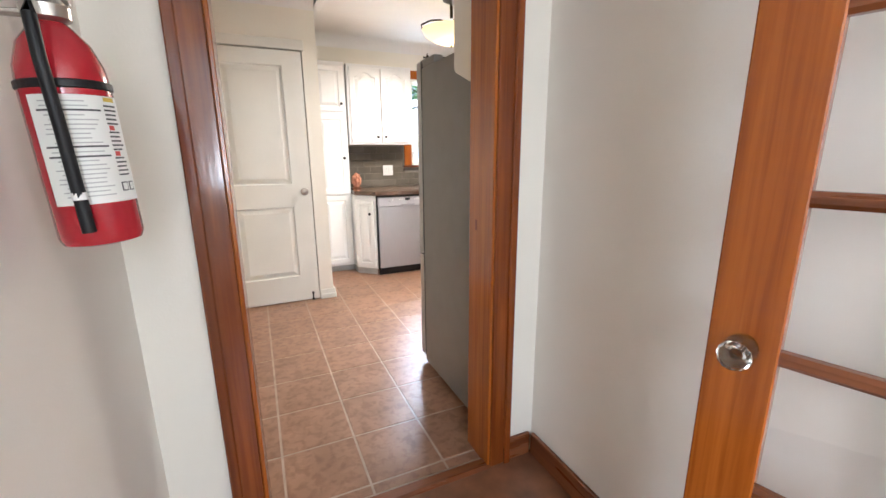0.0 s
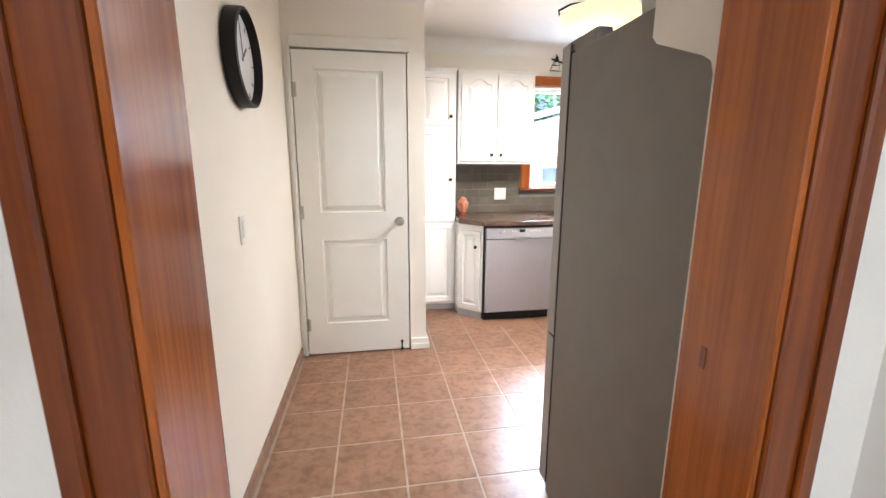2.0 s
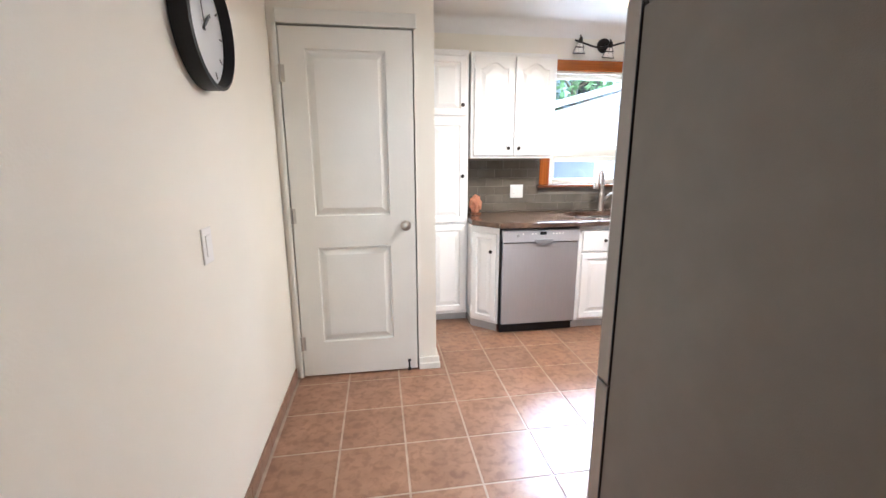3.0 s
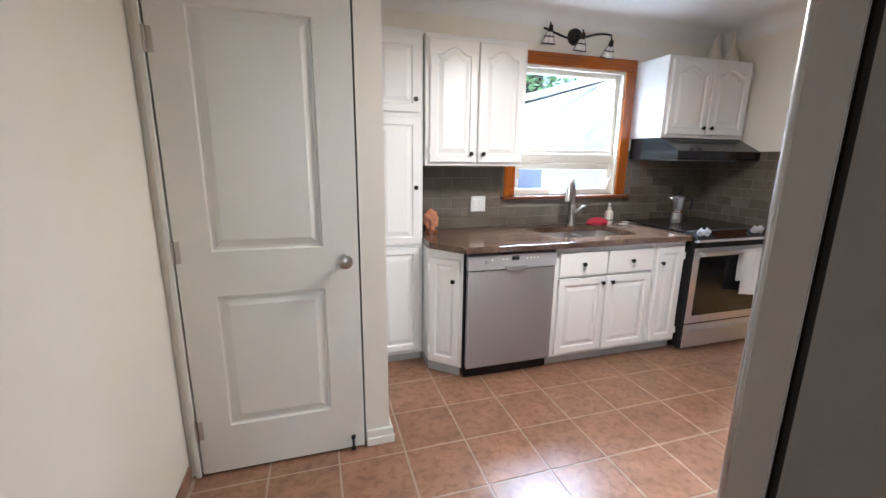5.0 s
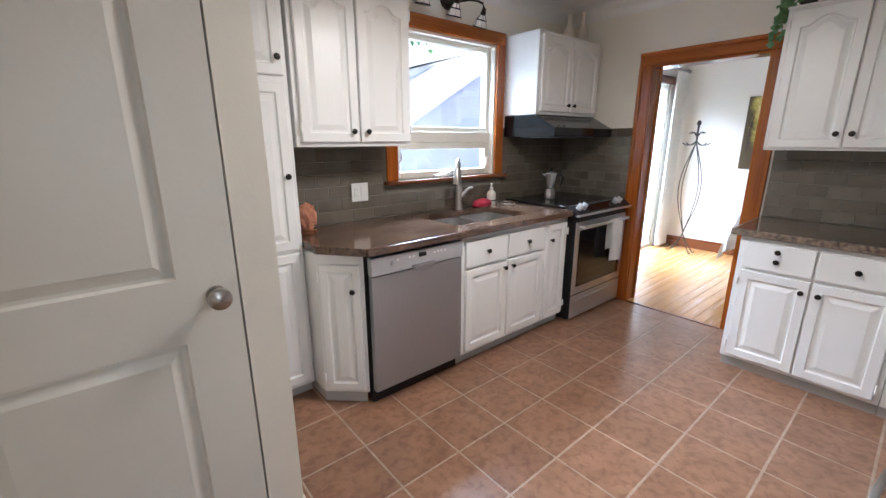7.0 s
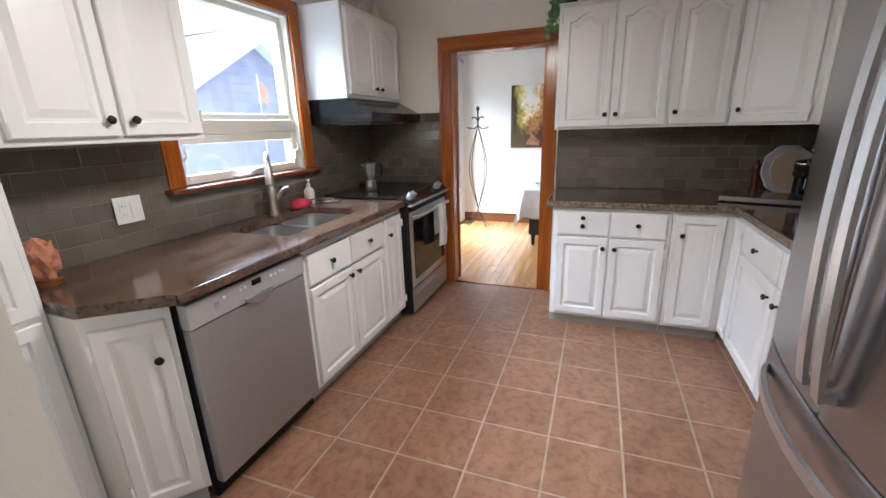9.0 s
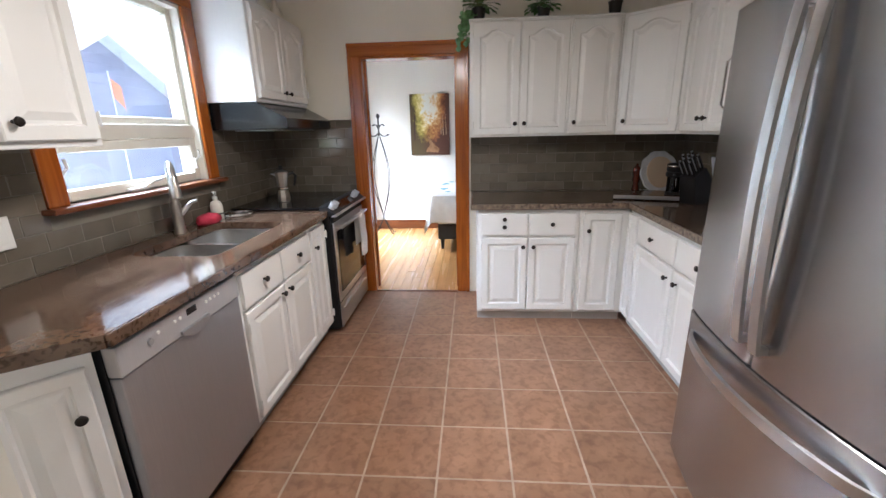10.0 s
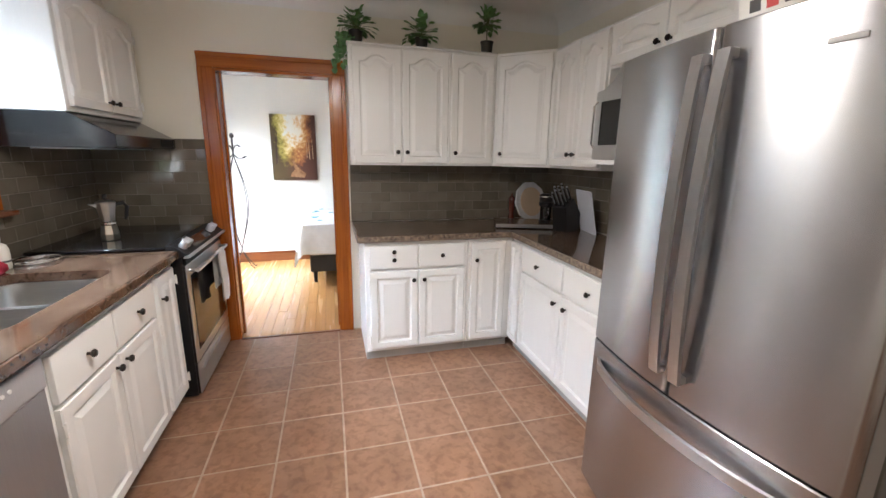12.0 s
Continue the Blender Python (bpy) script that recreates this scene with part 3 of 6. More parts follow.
for hz in (0.17, 0.73):
    hinge_at(0.014, hz, d)

dw = thing("dishwasher", "stainless steel built-in dishwasher with a scooped handle", "dishwasher", pose(1.437, 4.60, 0))
part("body", box(0.004, 0.02, 0.06, 0.616, 0.60, 0.845), BLACK, dw)
part("door", box(0.008, -0.018, 0.085, 0.612, 0.02, 0.735, 0.006, seg=2), DWSTEEL, dw)
cp = part("control_panel", box(0.006, -0.024, 0.738, 0.614, 0.02, 0.832, 0.006, seg=2), DWPANEL, dw, "silver control strip")
part("display", box(0.295, -0.026, 0.795, 0.345, -0.0245, 0.818), GLOSSBLACK, cp, "small black display")
for bx in (0.16, 0.40, 0.425, 0.45, 0.475, 0.235, 0.26):
    part("button", lathe([(0.006, -0.0245), (0.006, -0.028)][::-1], 10, at=(bx, 0, 0.803), axis="y"), PLATE, cp)
part("dial", lathe([(0.012, -0.0245), (0.011, -0.029)][::-1], 16, at=(0.125, 0, 0.79), axis="y"), DWSTEEL, cp)
bm = bmesh.new()
n = 14
ring0 = [(0.25 + 0.15 * i / n, 0.745 - 0.028 * math.sin(math.pi * i / n)) for i in range(n + 1)]
prism(ring0 + [(0.40, 0.757), (0.25, 0.757)], -0.034, -0.02, "y", 0.003, bm)
part("scoop_handle", bm, DWSTEEL, dw, "curved pocket handle")
part("kick_plate", box(0.01, 0.03, 0.002, 0.61, 0.05, 0.07), BLACK, dw)

sinkcab = cabinet("sink_base_cabinet", "white raised-panel sink cabinet with dark knobs", pose(2.058, 4.60, 0), 0.805, 0.845, 0.64,
                  [(0.028, 0.10, 0.365, 0.535, 0, 0.362, 0.595, "l"), (0.408, 0.10, 0.372, 0.535, 0, 0.440, 0.595, "r")],
                  [(0.028, 0.652, 0.365, 0.160, [(0.205, 0.735)]), (0.408, 0.652, 0.372, 0.160, [(0.595, 0.735)])], toe=0.075, open_top=0.62)
narrow = cabinet("narrow_base_cabinet", "slim white base cabinet beside the range", pose(2.866, 4.60, 0), 0.270, 0.845, 0.64,
                 [(0.020, 0.10, 0.222, 0.712, 0, 0.048, 0.70, "r")], toe=0.075, open_top=0.62)
up1 = cabinet("wall_cabinet", "white wall cabinet with arched raised panels", pose(1.262, 4.93, 0), 0.69, 0.79, 0.319,
              [(0.025, 1.385, 0.315, 0.735, 0.045, 0.30, 1.44, "l"), (0.352, 1.385, 0.315, 0.735, 0.045, 0.385, 1.44, "r")], z0=1.362, group="wall cabinets")
up2 = cabinet("wall_cabinet", "short white wall cabinet over the range hood", pose(3.10, 4.92, 0), 0.82, 0.585, 0.329,
              [(0.03, 1.61, 0.375, 0.53, 0.045, 0.365, 1.66, "l"), (0.415, 1.61, 0.375, 0.53, 0.045, 0.445, 1.66, "r")], z0=1.585, group="wall cabinets")

# worktop with a sink cut-out
def slab_with_hole(poly, hx0, hx1, hy0, hy1, z0, z1):
    bm = bmesh.new()
    outer = [bm.verts.new((x, y, z1)) for x, y in poly]
    inner = []
    for cx, cy, a0 in ((hx1 - 0.06, hy1 - 0.06, 0), (hx0 + 0.06, hy1 - 0.06, 90), (hx0 + 0.06, hy0 + 0.06, 180), (hx1 - 0.06, hy0 + 0.06, 270)):
        for i in range(6):
            a = radians(a0 + 18 * i)
            inner.append(bm.verts.new((cx + 0.06 * math.cos(a), cy + 0.06 * math.sin(a), z1)))
    edges = [bm.edges.new((l[i], l[(i + 1) % len(l)])) for l in (outer, inner) for i in range(len(l))]
    bmesh.ops.triangle_fill(bm, use_beauty=True, edges=edges)
    r = bmesh.ops.extrude_face_region(bm, geom=list(bm.faces))
    for v in r["geom"]:
        if isinstance(v, bmesh.types.BMVert):
            v.co.z = z0
    return bm


top1 = tagged(part("worktop", slab_with_hole([(1.248, 4.775), (1.412, 4.565), (3.137, 4.565), (3.137, 5.236), (1.248, 5.236)], 2.112, 2.800, 4.695, 5.105, 0.852, 0.892), GRANITE), "polished brown granite worktop with a clipped corner", "worktop")
part("front_edge", box(1.415, 4.553, 0.852, 3.137, 4.565, 0.891, 0.005, seg=2), GRANITE, top1)

sink = thing("kitchen_sink", "double bowl stainless steel undermount sink", "sink", pose(0, 0, 0))


def basin(x0, x1, y0, y1, z1, deep):
    bm = bmesh.new()
    rings = []
    for ins, z in ((-0.012, z1), (0.0, z1), (0.008, z1 - 0.05), (0.02, z1 - deep + 0.03), (0.05, z1 - deep)):
        ring = []
        r = 0.07
        for cx, cy, a0 in ((x1 - r, y1 - r, 0), (x0 + r, y1 - r, 90), (x0 + r, y0 + r, 180), (x1 - r, y0 + r, 270)):
            for i in range(7):
                a = radians(a0 + 15 * i)
                ring.append(bm.verts.new((cx + (r - ins) * math.cos(a), cy + (r - ins) * math.sin(a), z)))
        rings.append(ring)
    for p, q in zip(rings, rings[1:]):
        for i in range(len(p)):
            j = (i + 1) % len(p)
            bm.faces.new((p[i], p[j], q[j], q[i]))
    bm.faces.new(rings[-1])
    return bm


part("bowl", basin(2.117, 2.445, 4.70, 5.10, 0.851, 0.20), SINKM, sink, smooth=True)
part("bowl", basin(2.472, 2.795, 4.70, 5.10, 0.851, 0.20), SINKM, sink, smooth=True)
for x in (2.28, 2.635):
    part("drain", lathe([(0.045, 0.652), (0.045, 0.658), (0.03, 0.660), (0.028, 0.654)], 20, at=(x, 4.91, 0)), CHROME, sink)

tap = thing("kitchen_tap", "brushed nickel single-lever pull-down kitchen tap", "tap", pose(2.535, 5.15, 0.892, 0, 0, -40))
part("base", lathe([(0.032, 0), (0.032, 0.008), (0.026, 0.02), (0.024, 0.12), (0.026, 0.15), (0.02, 0.17)], 20), NICKEL, tap, smooth=True)
part("spout", tube([(0, 0, 0.15), (0, -0.005, 0.27), (-0.004, -0.025, 0.335), (-0.01, -0.07, 0.365), (-0.018, -0.12, 0.345), (-0.02, -0.14, 0.30)], [0.018, 0.017, 0.016, 0.016, 0.018, 0.019], 14), NICKEL, tap, smooth=True)
part("spray_head", tube([(-0.02, -0.14, 0.305), (-0.022, -0.155, 0.25), (-0.023, -0.162, 0.205)], [0.02, 0.023, 0.025], 14), NICKEL, tap, smooth=True)
part("lever", tube([(0.02, 0, 0.10), (0.05, -0.005, 0.135), (0.072, -0.01, 0.158), (0.10, -0.015, 0.165)], [0.013, 0.012, 0.009, 0.007], 10), NICKEL, tap, smooth=True)

# range and hood
rng = thing("kitchen_range", "black and stainless slide-in electric range", "stove", pose(3.145, 4.556, 0))
W = 0.762
part("body", box(0, -0.006, 0.02, W, 0.66, 0.895, 0.004), BLACK, rng)
part("cooktop", box(-0.008, 0.055, 0.895, W + 0.008, 0.672, 0.912, 0.004), GLOSSBLACK, rng, "black glass cooktop")
cp = part("control_panel", prism([(-0.055, 0.858), (-0.03, 0.845), (0.06, 0.86), (0.06, 0.917), (0.02, 0.917)], -0.006, W + 0.006, "x", 0.003), BLACK, rng, "sloping black control panel")
part("trim_lip", prism([(-0.061, 0.856), (-0.05, 0.846), (-0.02, 0.846), (-0.026, 0.858), (-0.05, 0.866)], -0.007, W + 0.007, "x", 0.002), STEEL, rng, "stainless panel lip")
part("touch_strip", prism([(-0.036, 0.8745), (0.012, 0.9135), (0.012, 0.9155), (-0.037, 0.8765)], 0.16, W - 0.25, "x"), GLOSSBLACK, cp)
for kx in (0.045, 0.100, W - 0.200, W - 0.145):
    bm = lathe([(0.020, 0), (0.020, 0.018), (0.017, 0.03), (0.004, 0.031)], 18)
    box(-0.005, -0.02, 0.02, 0.005, 0.02, 0.036, 0.002, bm)
    part("control_knob", bm, KNOBM, cp, "bright chunky control knob", m=pose(kx, -0.008, 0.898, 30) @ Matrix.Diagonal((1.1, 1.1, 1.3, 1)))
od = part("oven_door", box(0.010, -0.024, 0.225, W - 0.010, -0.017, 0.80, 0.003, seg=2), STEEL, rng)
part("door_core", box(0.010, -0.0175, 0.225, W - 0.010, -0.005, 0.80), BLACK, od, "black door edge")
part("window", box(0.062, -0.027, 0.285, W - 0.062, -0.022, 0.735, 0.004), GLOSSBLACK, od, "dark oven glass")
part("top_band", box(0.022, -0.0205, 0.80, W - 0.022, -0.004, 0.845, 0.003), BLACK, rng)
bm = tube([(0.05, -0.065, 0.765), (W / 2, -0.072, 0.765), (W - 0.05, -0.065, 0.765)], 0.012, 12)
for hx in (0.06, W - 0.06):
    tube([(hx, -0.018, 0.765), (hx, -0.066, 0.765)], 0.010, 10, bm)
part("oven_handle", bm, STEEL, od, smooth=True)
dr = part("drawer", box(0.010, -0.024, 0.03, W - 0.010, -0.017, 0.215, 0.003, seg=2), STEEL, rng)
part("drawer_core", box(0.010, -0.0175, 0.03, W - 0.010, -0.005, 0.215), BLACK, dr, "black drawer edge")
bm = prism([(0.06, 0.165), (0.15, 0.18), (W - 0.15, 0.18), (W - 0.06, 0.165), (W - 0.15, 0.155), (0.15, 0.155)], -0.04, -0.02, "y", 0.004)
part("drawer_pull", bm, STEEL, dr)

tow = thing("tea_towel", "white cotton tea towel hung over the oven handle", "towel", pose(3.555, 4.486, 0))


def hanging(w, zt, drop0, drop1):
    bm = bmesh.new()
    prof = [(0.016, zt - drop1), (0.017, zt - drop1 * 0.5), (0.016, zt - 0.01), (0.0, zt + 0.006), (-0.017, zt - 0.01), (-0.019, zt - 0.12), (-0.024, zt - drop0 * 0.6), (-0.02, zt - drop0)]
    for lay in (0, 1):
        rows = []
        for i in range(9):
            f = i / 8
            wob = 0.006 * math.sin(f * 9.0) + 0.003 * math.sin(f * 21)
            sh = -0.02 * f
            rows.append([bm.verts.new((f * w + 0.012 * math.sin(z * 7) * (1 - lay), y * (1 + 0.22 * lay) + wob * (1 if y < -0.012 else 0.3), z + (sh if y < -0.012 else 0) + 0.0008 * lay)) for y, z in prof])
        for a, b in zip(rows, rows[1:]):
            for k in range(len(prof) - 1):
                bm.faces.new((a[k], a[k + 1], b[k + 1], b[k]))
    return bm


part("cloth", hanging(0.185, 0.777, 0.33, 0.24), CLOTH, tow, smooth=True)

hood = thing("range_hood", "black under-cabinet range hood with a sloped front", "range hood", pose(3.105, 0, 0))
part("shell", prism([(5.236, 1.42), (4.755, 1.42), (4.745, 1.43), (4.745, 1.485), (4.93, 1.583), (5.236, 1.583)], 0, 0.815, "x", 0.003), HOODM, hood)
part("filter", box(0.12, 4.84, 1.412, 0.70, 5.16, 1.419, 0.002), DWSTEEL, hood, "grey mesh grease filter")
part("switch_strip", box(0.56, 4.7435, 1.435, 0.76, 4.747, 1.478), BLACK, hood)

# ---- units by the bedroom door and along the entry wall ----
b3 = pose(3.355, 3.56, 0, 0, 0, -90)
base3 = cabinet("base_cabinet", "white base cabinet with two drawers and two doors", b3, 0.71, 0.845, 0.59,
                [(0.030, 0.10, 0.322, 0.548, 0, 0.322, 0.585, "l"), (0.362, 0.10, 0.322, 0.548, 0, 0.394, 0.585, "r")],
                [(0.030, 0.668, 0.320, 0.155, [(0.19, 0.785), (0.19, 0.730)]), (0.362, 0.668, 0.320, 0.155, [(0.52, 0.748)])], toe=0.075, group="base cabinets")
corner3 = cabinet("base_cabinet", "slim white base cabinet in the inner corner", b3 @ pose(0.713, 0, 0), 0.335, 0.845, 0.59,
                  [(0.022, 0.10, 0.255, 0.72, 0, 0.055, 0.70, "")], toe=0.075, group="base cabinets")
b4 = pose(3.352, 2.508, 0, 0, 0, 180)
blind = cabinet("base_cabinet", "plain white corner base cabinet", b4, 0.17, 0.845, 0.568, [(0.008, 0.10, 0.15, 0.72, 0, None, 0, "r")], toe=0.075, group="base cabinets")
base4 = cabinet("base_cabinet", "white base cabinet with drawers beside the fridge", b4 @ pose(0.173, 0, 0), 1.06, 0.845, 0.568,
                [(0.012, 0.10, 0.51, 0.545, 0, 0.475, 0.585, ""), (0.535, 0.10, 0.50, 0.545, 0, 0.585, 0.585, "")],
                [(0.012, 0.665, 0.51, 0.155, [(0.25, 0.74)]), (0.535, 0.665, 0.50, 0.155, [(0.78, 0.74)])], toe=0.075, group="base cabinets")
ws2 = [(3.325, 3.60), (3.325, 2.537), (2.10, 2.537), (2.10, 1.940), (3.938, 1.940), (3.938, 3.60)]
top2 = tagged(part("worktop", prism(ws2, 0.853, 0.892, "z", 0.006), GRANITE2), "polished L-shaped brown granite worktop", "worktop")
part("rough_edge", box(3.318, 2.542, 0.853, 3.328, 3.60, 0.891, 0.003), CUT, top2, "chiselled speckled granite edge")
part("rough_edge", box(2.10, 2.534, 0.853, 3.32, 2.544, 0.891, 0.003), CUT, top2, "chiselled speckled granite edge")
part("rough_edge", box(3.32, 3.598, 0.853, 3.938, 3.607, 0.891, 0.003), CUT, top2, "chiselled speckled granite edge")

u3 = pose(3.665, 3.61, 0, 0, 0, -90)
ups3 = cabinet("wall_cabinet", "white wall cabinet with arched panels and three doors", u3, 1.045, 0.782, 0.27,
               [(0.025, 1.350, 0.325, 0.745, 0.045, 0.322, 1.425, "l"), (0.360, 1.350, 0.325, 0.745, 0.045, 0.388, 1.425, "r"), (0.708, 1.350, 0.315, 0.745, 0.045, 0.738, 1.425, "r")], z0=1.334, group="wall cabinets")
part("ledge", box(-0.006, -0.012, 2.108, 1.045, 0.272, 2.122, 0.004), WHITE, ups3)
diag = thing("corner_wall_cabinet", "white diagonal corner wall cabinet with an arched panel", "cabinet", group="wall cabinets")
part("body", prism([(3.662, 2.564), (3.378, 2.245), (3.378, 1.940), (3.938, 1.940), (3.938, 2.564)], 1.334, 2.116, "z", 0.002), WHITE, diag)
dm = pose(3.662, 2.564, 0, 0, 0, math.degrees(math.atan2(-0.319, -0.284)))
d = part("door", panel(0.380, 0.745, 0.022, 1.350, 0.045, 0.045), WHITE, diag, m=dm)
knob_at(0.062, 1.425, d)
for hz in (1.42, 2.01):
    hinge_at(0.407, hz, d)
u4 = pose(3.410, 2.245, 0, 0, 0, 180)
ups4 = cabinet("wall_cabinet", "white wall cabinet with two narrow arched doors", pose(3.376, 2.245, 0, 0, 0, 180), 0.574, 0.782, 0.30,
               [(0.018, 1.350, 0.272, 0.745, 0.045, 0.262, 1.425, ""), (0.295, 1.350, 0.268, 0.745, 0.045, 0.322, 1.425, "r")], z0=1.334, group="wall cabinets")
ups5 = cabinet("wall_cabinet", "short white wall cabinet above the microwave", u4 @ pose(0.611, 0, 0), 0.80, 0.236, 0.30,
               [(0.018, 1.895, 0.378, 0.20, 0.03, 0.365, 1.935, "l"), (0.402, 1.895, 0.378, 0.20, 0.03, 0.435, 1.935, "r")], z0=1.88, group="wall cabinets")
ups6 = cabinet("wall_cabinet", "short white wall cabinet above the fridge", u4 @ pose(1.414, 0, 0), 0.838, 0.236, 0.30,
               [(0.03, 1.895, 0.38, 0.20, 0.03, 0.38, 1.935, "l"), (0.425, 1.895, 0.38, 0.20, 0.03, 0.455, 1.935, "r")], z0=1.88, group="wall cabinets")
gab = tagged(part("gable_panel", prism([(Y0 + 0.001, 0.0), (2.0, 0.0), (2.0, 1.505), (2.008, 1.530), (2.03, 1.545), (2.17, 1.603), (2.186, 1.62), (2.186, 2.12), (Y0 + 0.001, 2.12)], 1.140, 1.155, "x", 0.002), WALL), "cream shaped end panel beside the fridge", "end panel")

mw = thing("microwave_oven", "stainless over-counter microwave oven on a white shelf", "microwave", u4 @ pose(0.645, -0.095, 0))
part("body", box(0.0, 0.03, 1.399, 0.70, 0.38, 1.745, 0.006), STEEL, mw)
part("front", prism([(0.0, 1.399), (0.70, 1.399), (0.70, 1.872), (0.19, 1.872), (0.165, 1.835), (0.12, 1.79), (0.06, 1.762), (0.0, 1.752)], 0.0, 0.028, "y", 0.006), STEEL, mw)
part("window", box(0.05, -0.004, 1.475, 0.50, 0.002, 1.70, 0.003), GLOSSBLACK, mw, "dark microwave window")
part("handle", tube([(0.022, -0.004, 1.46), (0.022, -0.025, 1.48), (0.022, -0.025, 1.68), (0.022, -0.004, 1.70)], 0.007, 8), CHROME, mw)
part("keypad", box(0.55, -0.004, 1.44, 0.67, 0.002, 1.70, 0.003), GLOSSBLACK, mw)
shelf4 = tagged(part("shelf", box(2.06, 1.945, 1.375, 2.80, 2.355, 1.398, 0.003), WHITE), "white shelf carrying the microwave", "shelf")

# fridge
fr = thing("fridge", "stainless french-door fridge with a dark grey side", "fridge", pose(1.177, 0.055, 0))
FW = 0.876
BADGE_X, BADGE_Z = 0.170, 1.648
part("case", box(0.0, 1.95, 0.03, FW, 2.60, 1.705, 0.006, seg=2), FRSIDE, fr, "dark grey textured case")


def bulged(x0, x1, z0, z1):
    """A door bowed outwards across the whole fridge front."""
    bm = bmesh.new()
    rows = []
    edge = [0.0, 0.0012, 0.0045, 0.0095, 0.016]
    xs = [x0 + d for d in edge] + [x0 + 0.016 + (x1 - x0 - 0.032) * i / 14 for i in range(1, 14)] + [x1 - d for d in edge[::-1]]
    for x in xs:
        e = min((x - x0) / 0.016, (x1 - x) / 0.016, 1)
        y = 2.684 + 0.050 * (1 - ((x - FW / 2) / (FW / 2)) ** 2) - 0.016 * (1 - math.sqrt(1 - (1 - e) ** 2))
        rows.append([bm.verts.new((x, yy, zz)) for yy, zz in ((2.612, z0), (y - 0.004, z0), (y, z0 + 0.004), (y, z1 - 0.004), (y - 0.004, z1), (2.612, z1))])
    for a, b in zip(rows, rows[1:]):
        for k in range(6):
            bm.faces.new((a[k], a[(k + 1) % 6], b[(k + 1) % 6], b[k]))
    bm.faces.new(rows[0])
    bm.faces.new(rows[-1][::-1])
    return bm


dl = part("door", bulged(0.002, 0.4455, 0.705, 1.74), FRSTEEL, fr, smooth=True)
drr = part("door", bulged(0.4495, FW - 0.002, 0.705, 1.74), FRSTEEL, fr, smooth=True)
fz = part("freezer_drawer", bulged(0.002, FW - 0.002, 0.06, 0.698), FRSTEEL, fr, smooth=True)
part("door_edge", box(0.0004, 2.614, 0.71, 0.0022, 2.666, 1.735), DOORSIDE, dl, "matte grey door edge")
part("drawer_edge", box(0.0004, 2.614, 0.065, 0.0022, 2.666, 0.693), DOORSIDE, fz, "matte grey drawer edge")
part("gasket", box(0.01, 2.598, 0.06, FW - 0.01, 2.614, 1.735), BLACK, fr, "black door gasket")


def bar_handle(pts, w, d):
    """A flat bowed bar."""
    bm = bmesh.new()
    rows = []
    for x, y, z in pts:
        rows.append([bm.verts.new((x + sx * w / 2, y + sy * d / 2, z)) for sx, sy in ((-1, -1), (1, -1), (1, 1), (-1, 1))])
    for a, b in zip(rows, rows[1:]):
        for k in range(4):
            bm.faces.new((a[k], a[(k + 1) % 4], b[(k + 1) % 4], b[k]))
    bm.faces.new(rows[0])
    bm.faces.new(rows[-1][::-1])
    return bm


for hx, owner in ((0.396, dl), (0.472, drr)):
    pts = []
    for i in range(17):
        f = i / 16
        pts.append((hx, 2.738 + 0.024 + 0.026 * math.sin(math.pi * f) ** 0.8, 0.775 + 0.90 * f))
    hb = bar_handle(pts, 0.036, 0.012)
    for hz in (0.785, 1.665):
        box(hx - 0.013, 2.72, hz - 0.012, hx + 0.013, 2.766, hz + 0.012, 0.003, hb)
    part("handle", hb, STEEL, owner, "long bowed steel handle")
bm = bmesh.new()
rows = []
for i in range(21):
    f = i / 20
    x = 0.06 + (FW - 0.12) * f
    y = 2.684 + 0.050 * (1 - ((x - FW / 2) / (FW / 2)) ** 2) + 0.045 * math.sin(math.pi * f) ** 0.5
    rows.append([bm.verts.new((x, y + dy, 0.62 + dz)) for dy, dz in ((-0.007, -0.016), (0.007, -0.016), (0.007, 0.016), (-0.007, 0.016))])
for a, b in zip(rows, rows[1:]):
    for k in range(4):
        bm.faces.new((a[k], a[(k + 1) % 4], b[(k + 1) % 4], b[k]))
bm.faces.new(rows[0])
bm.faces.new(rows[-1][::-1])
part("handle", bm, STEEL, fz, "bowed horizontal steel handle", True)
for hx in (0.0, FW - 0.075):
    part("hinge_cover", box(hx + 0.01, 2.46, 1.705, hx + 0.065, 2.66, 1.752, 0.012, seg=2), FRSIDE, fr, "grey top hinge cover")
part("badge", box(-0.032, -0.002, -0.006, 0.032, 0.003, 0.006, 0.001), GREYTRIM, dl, "small silver badge", m=pose(BADGE_X, 2.684 + 0.050 * (1 - ((BADGE_X - FW / 2) / (FW / 2)) ** 2), BADGE_Z, 0, 0, math.degrees(math.atan(0.1 * (FW / 2 - BADGE_X) / (FW / 2) ** 2))))
for lx in (0.05, FW - 0.05):
    part("foot", lathe([(0.02, 0.0), (0.02, 0.03)], 12, at=(lx, 2.55, 0)), BLACK, fr)
    part("foot", lathe([(0.02, 0.0), (0.02, 0.03)], 12, at=(lx, 1.99, 0)), BLACK, fr)
part("grille", box(0.02, 2.60, 0.015, FW - 0.02, 2.64, 0.055, 0.003), BLACK, fr)

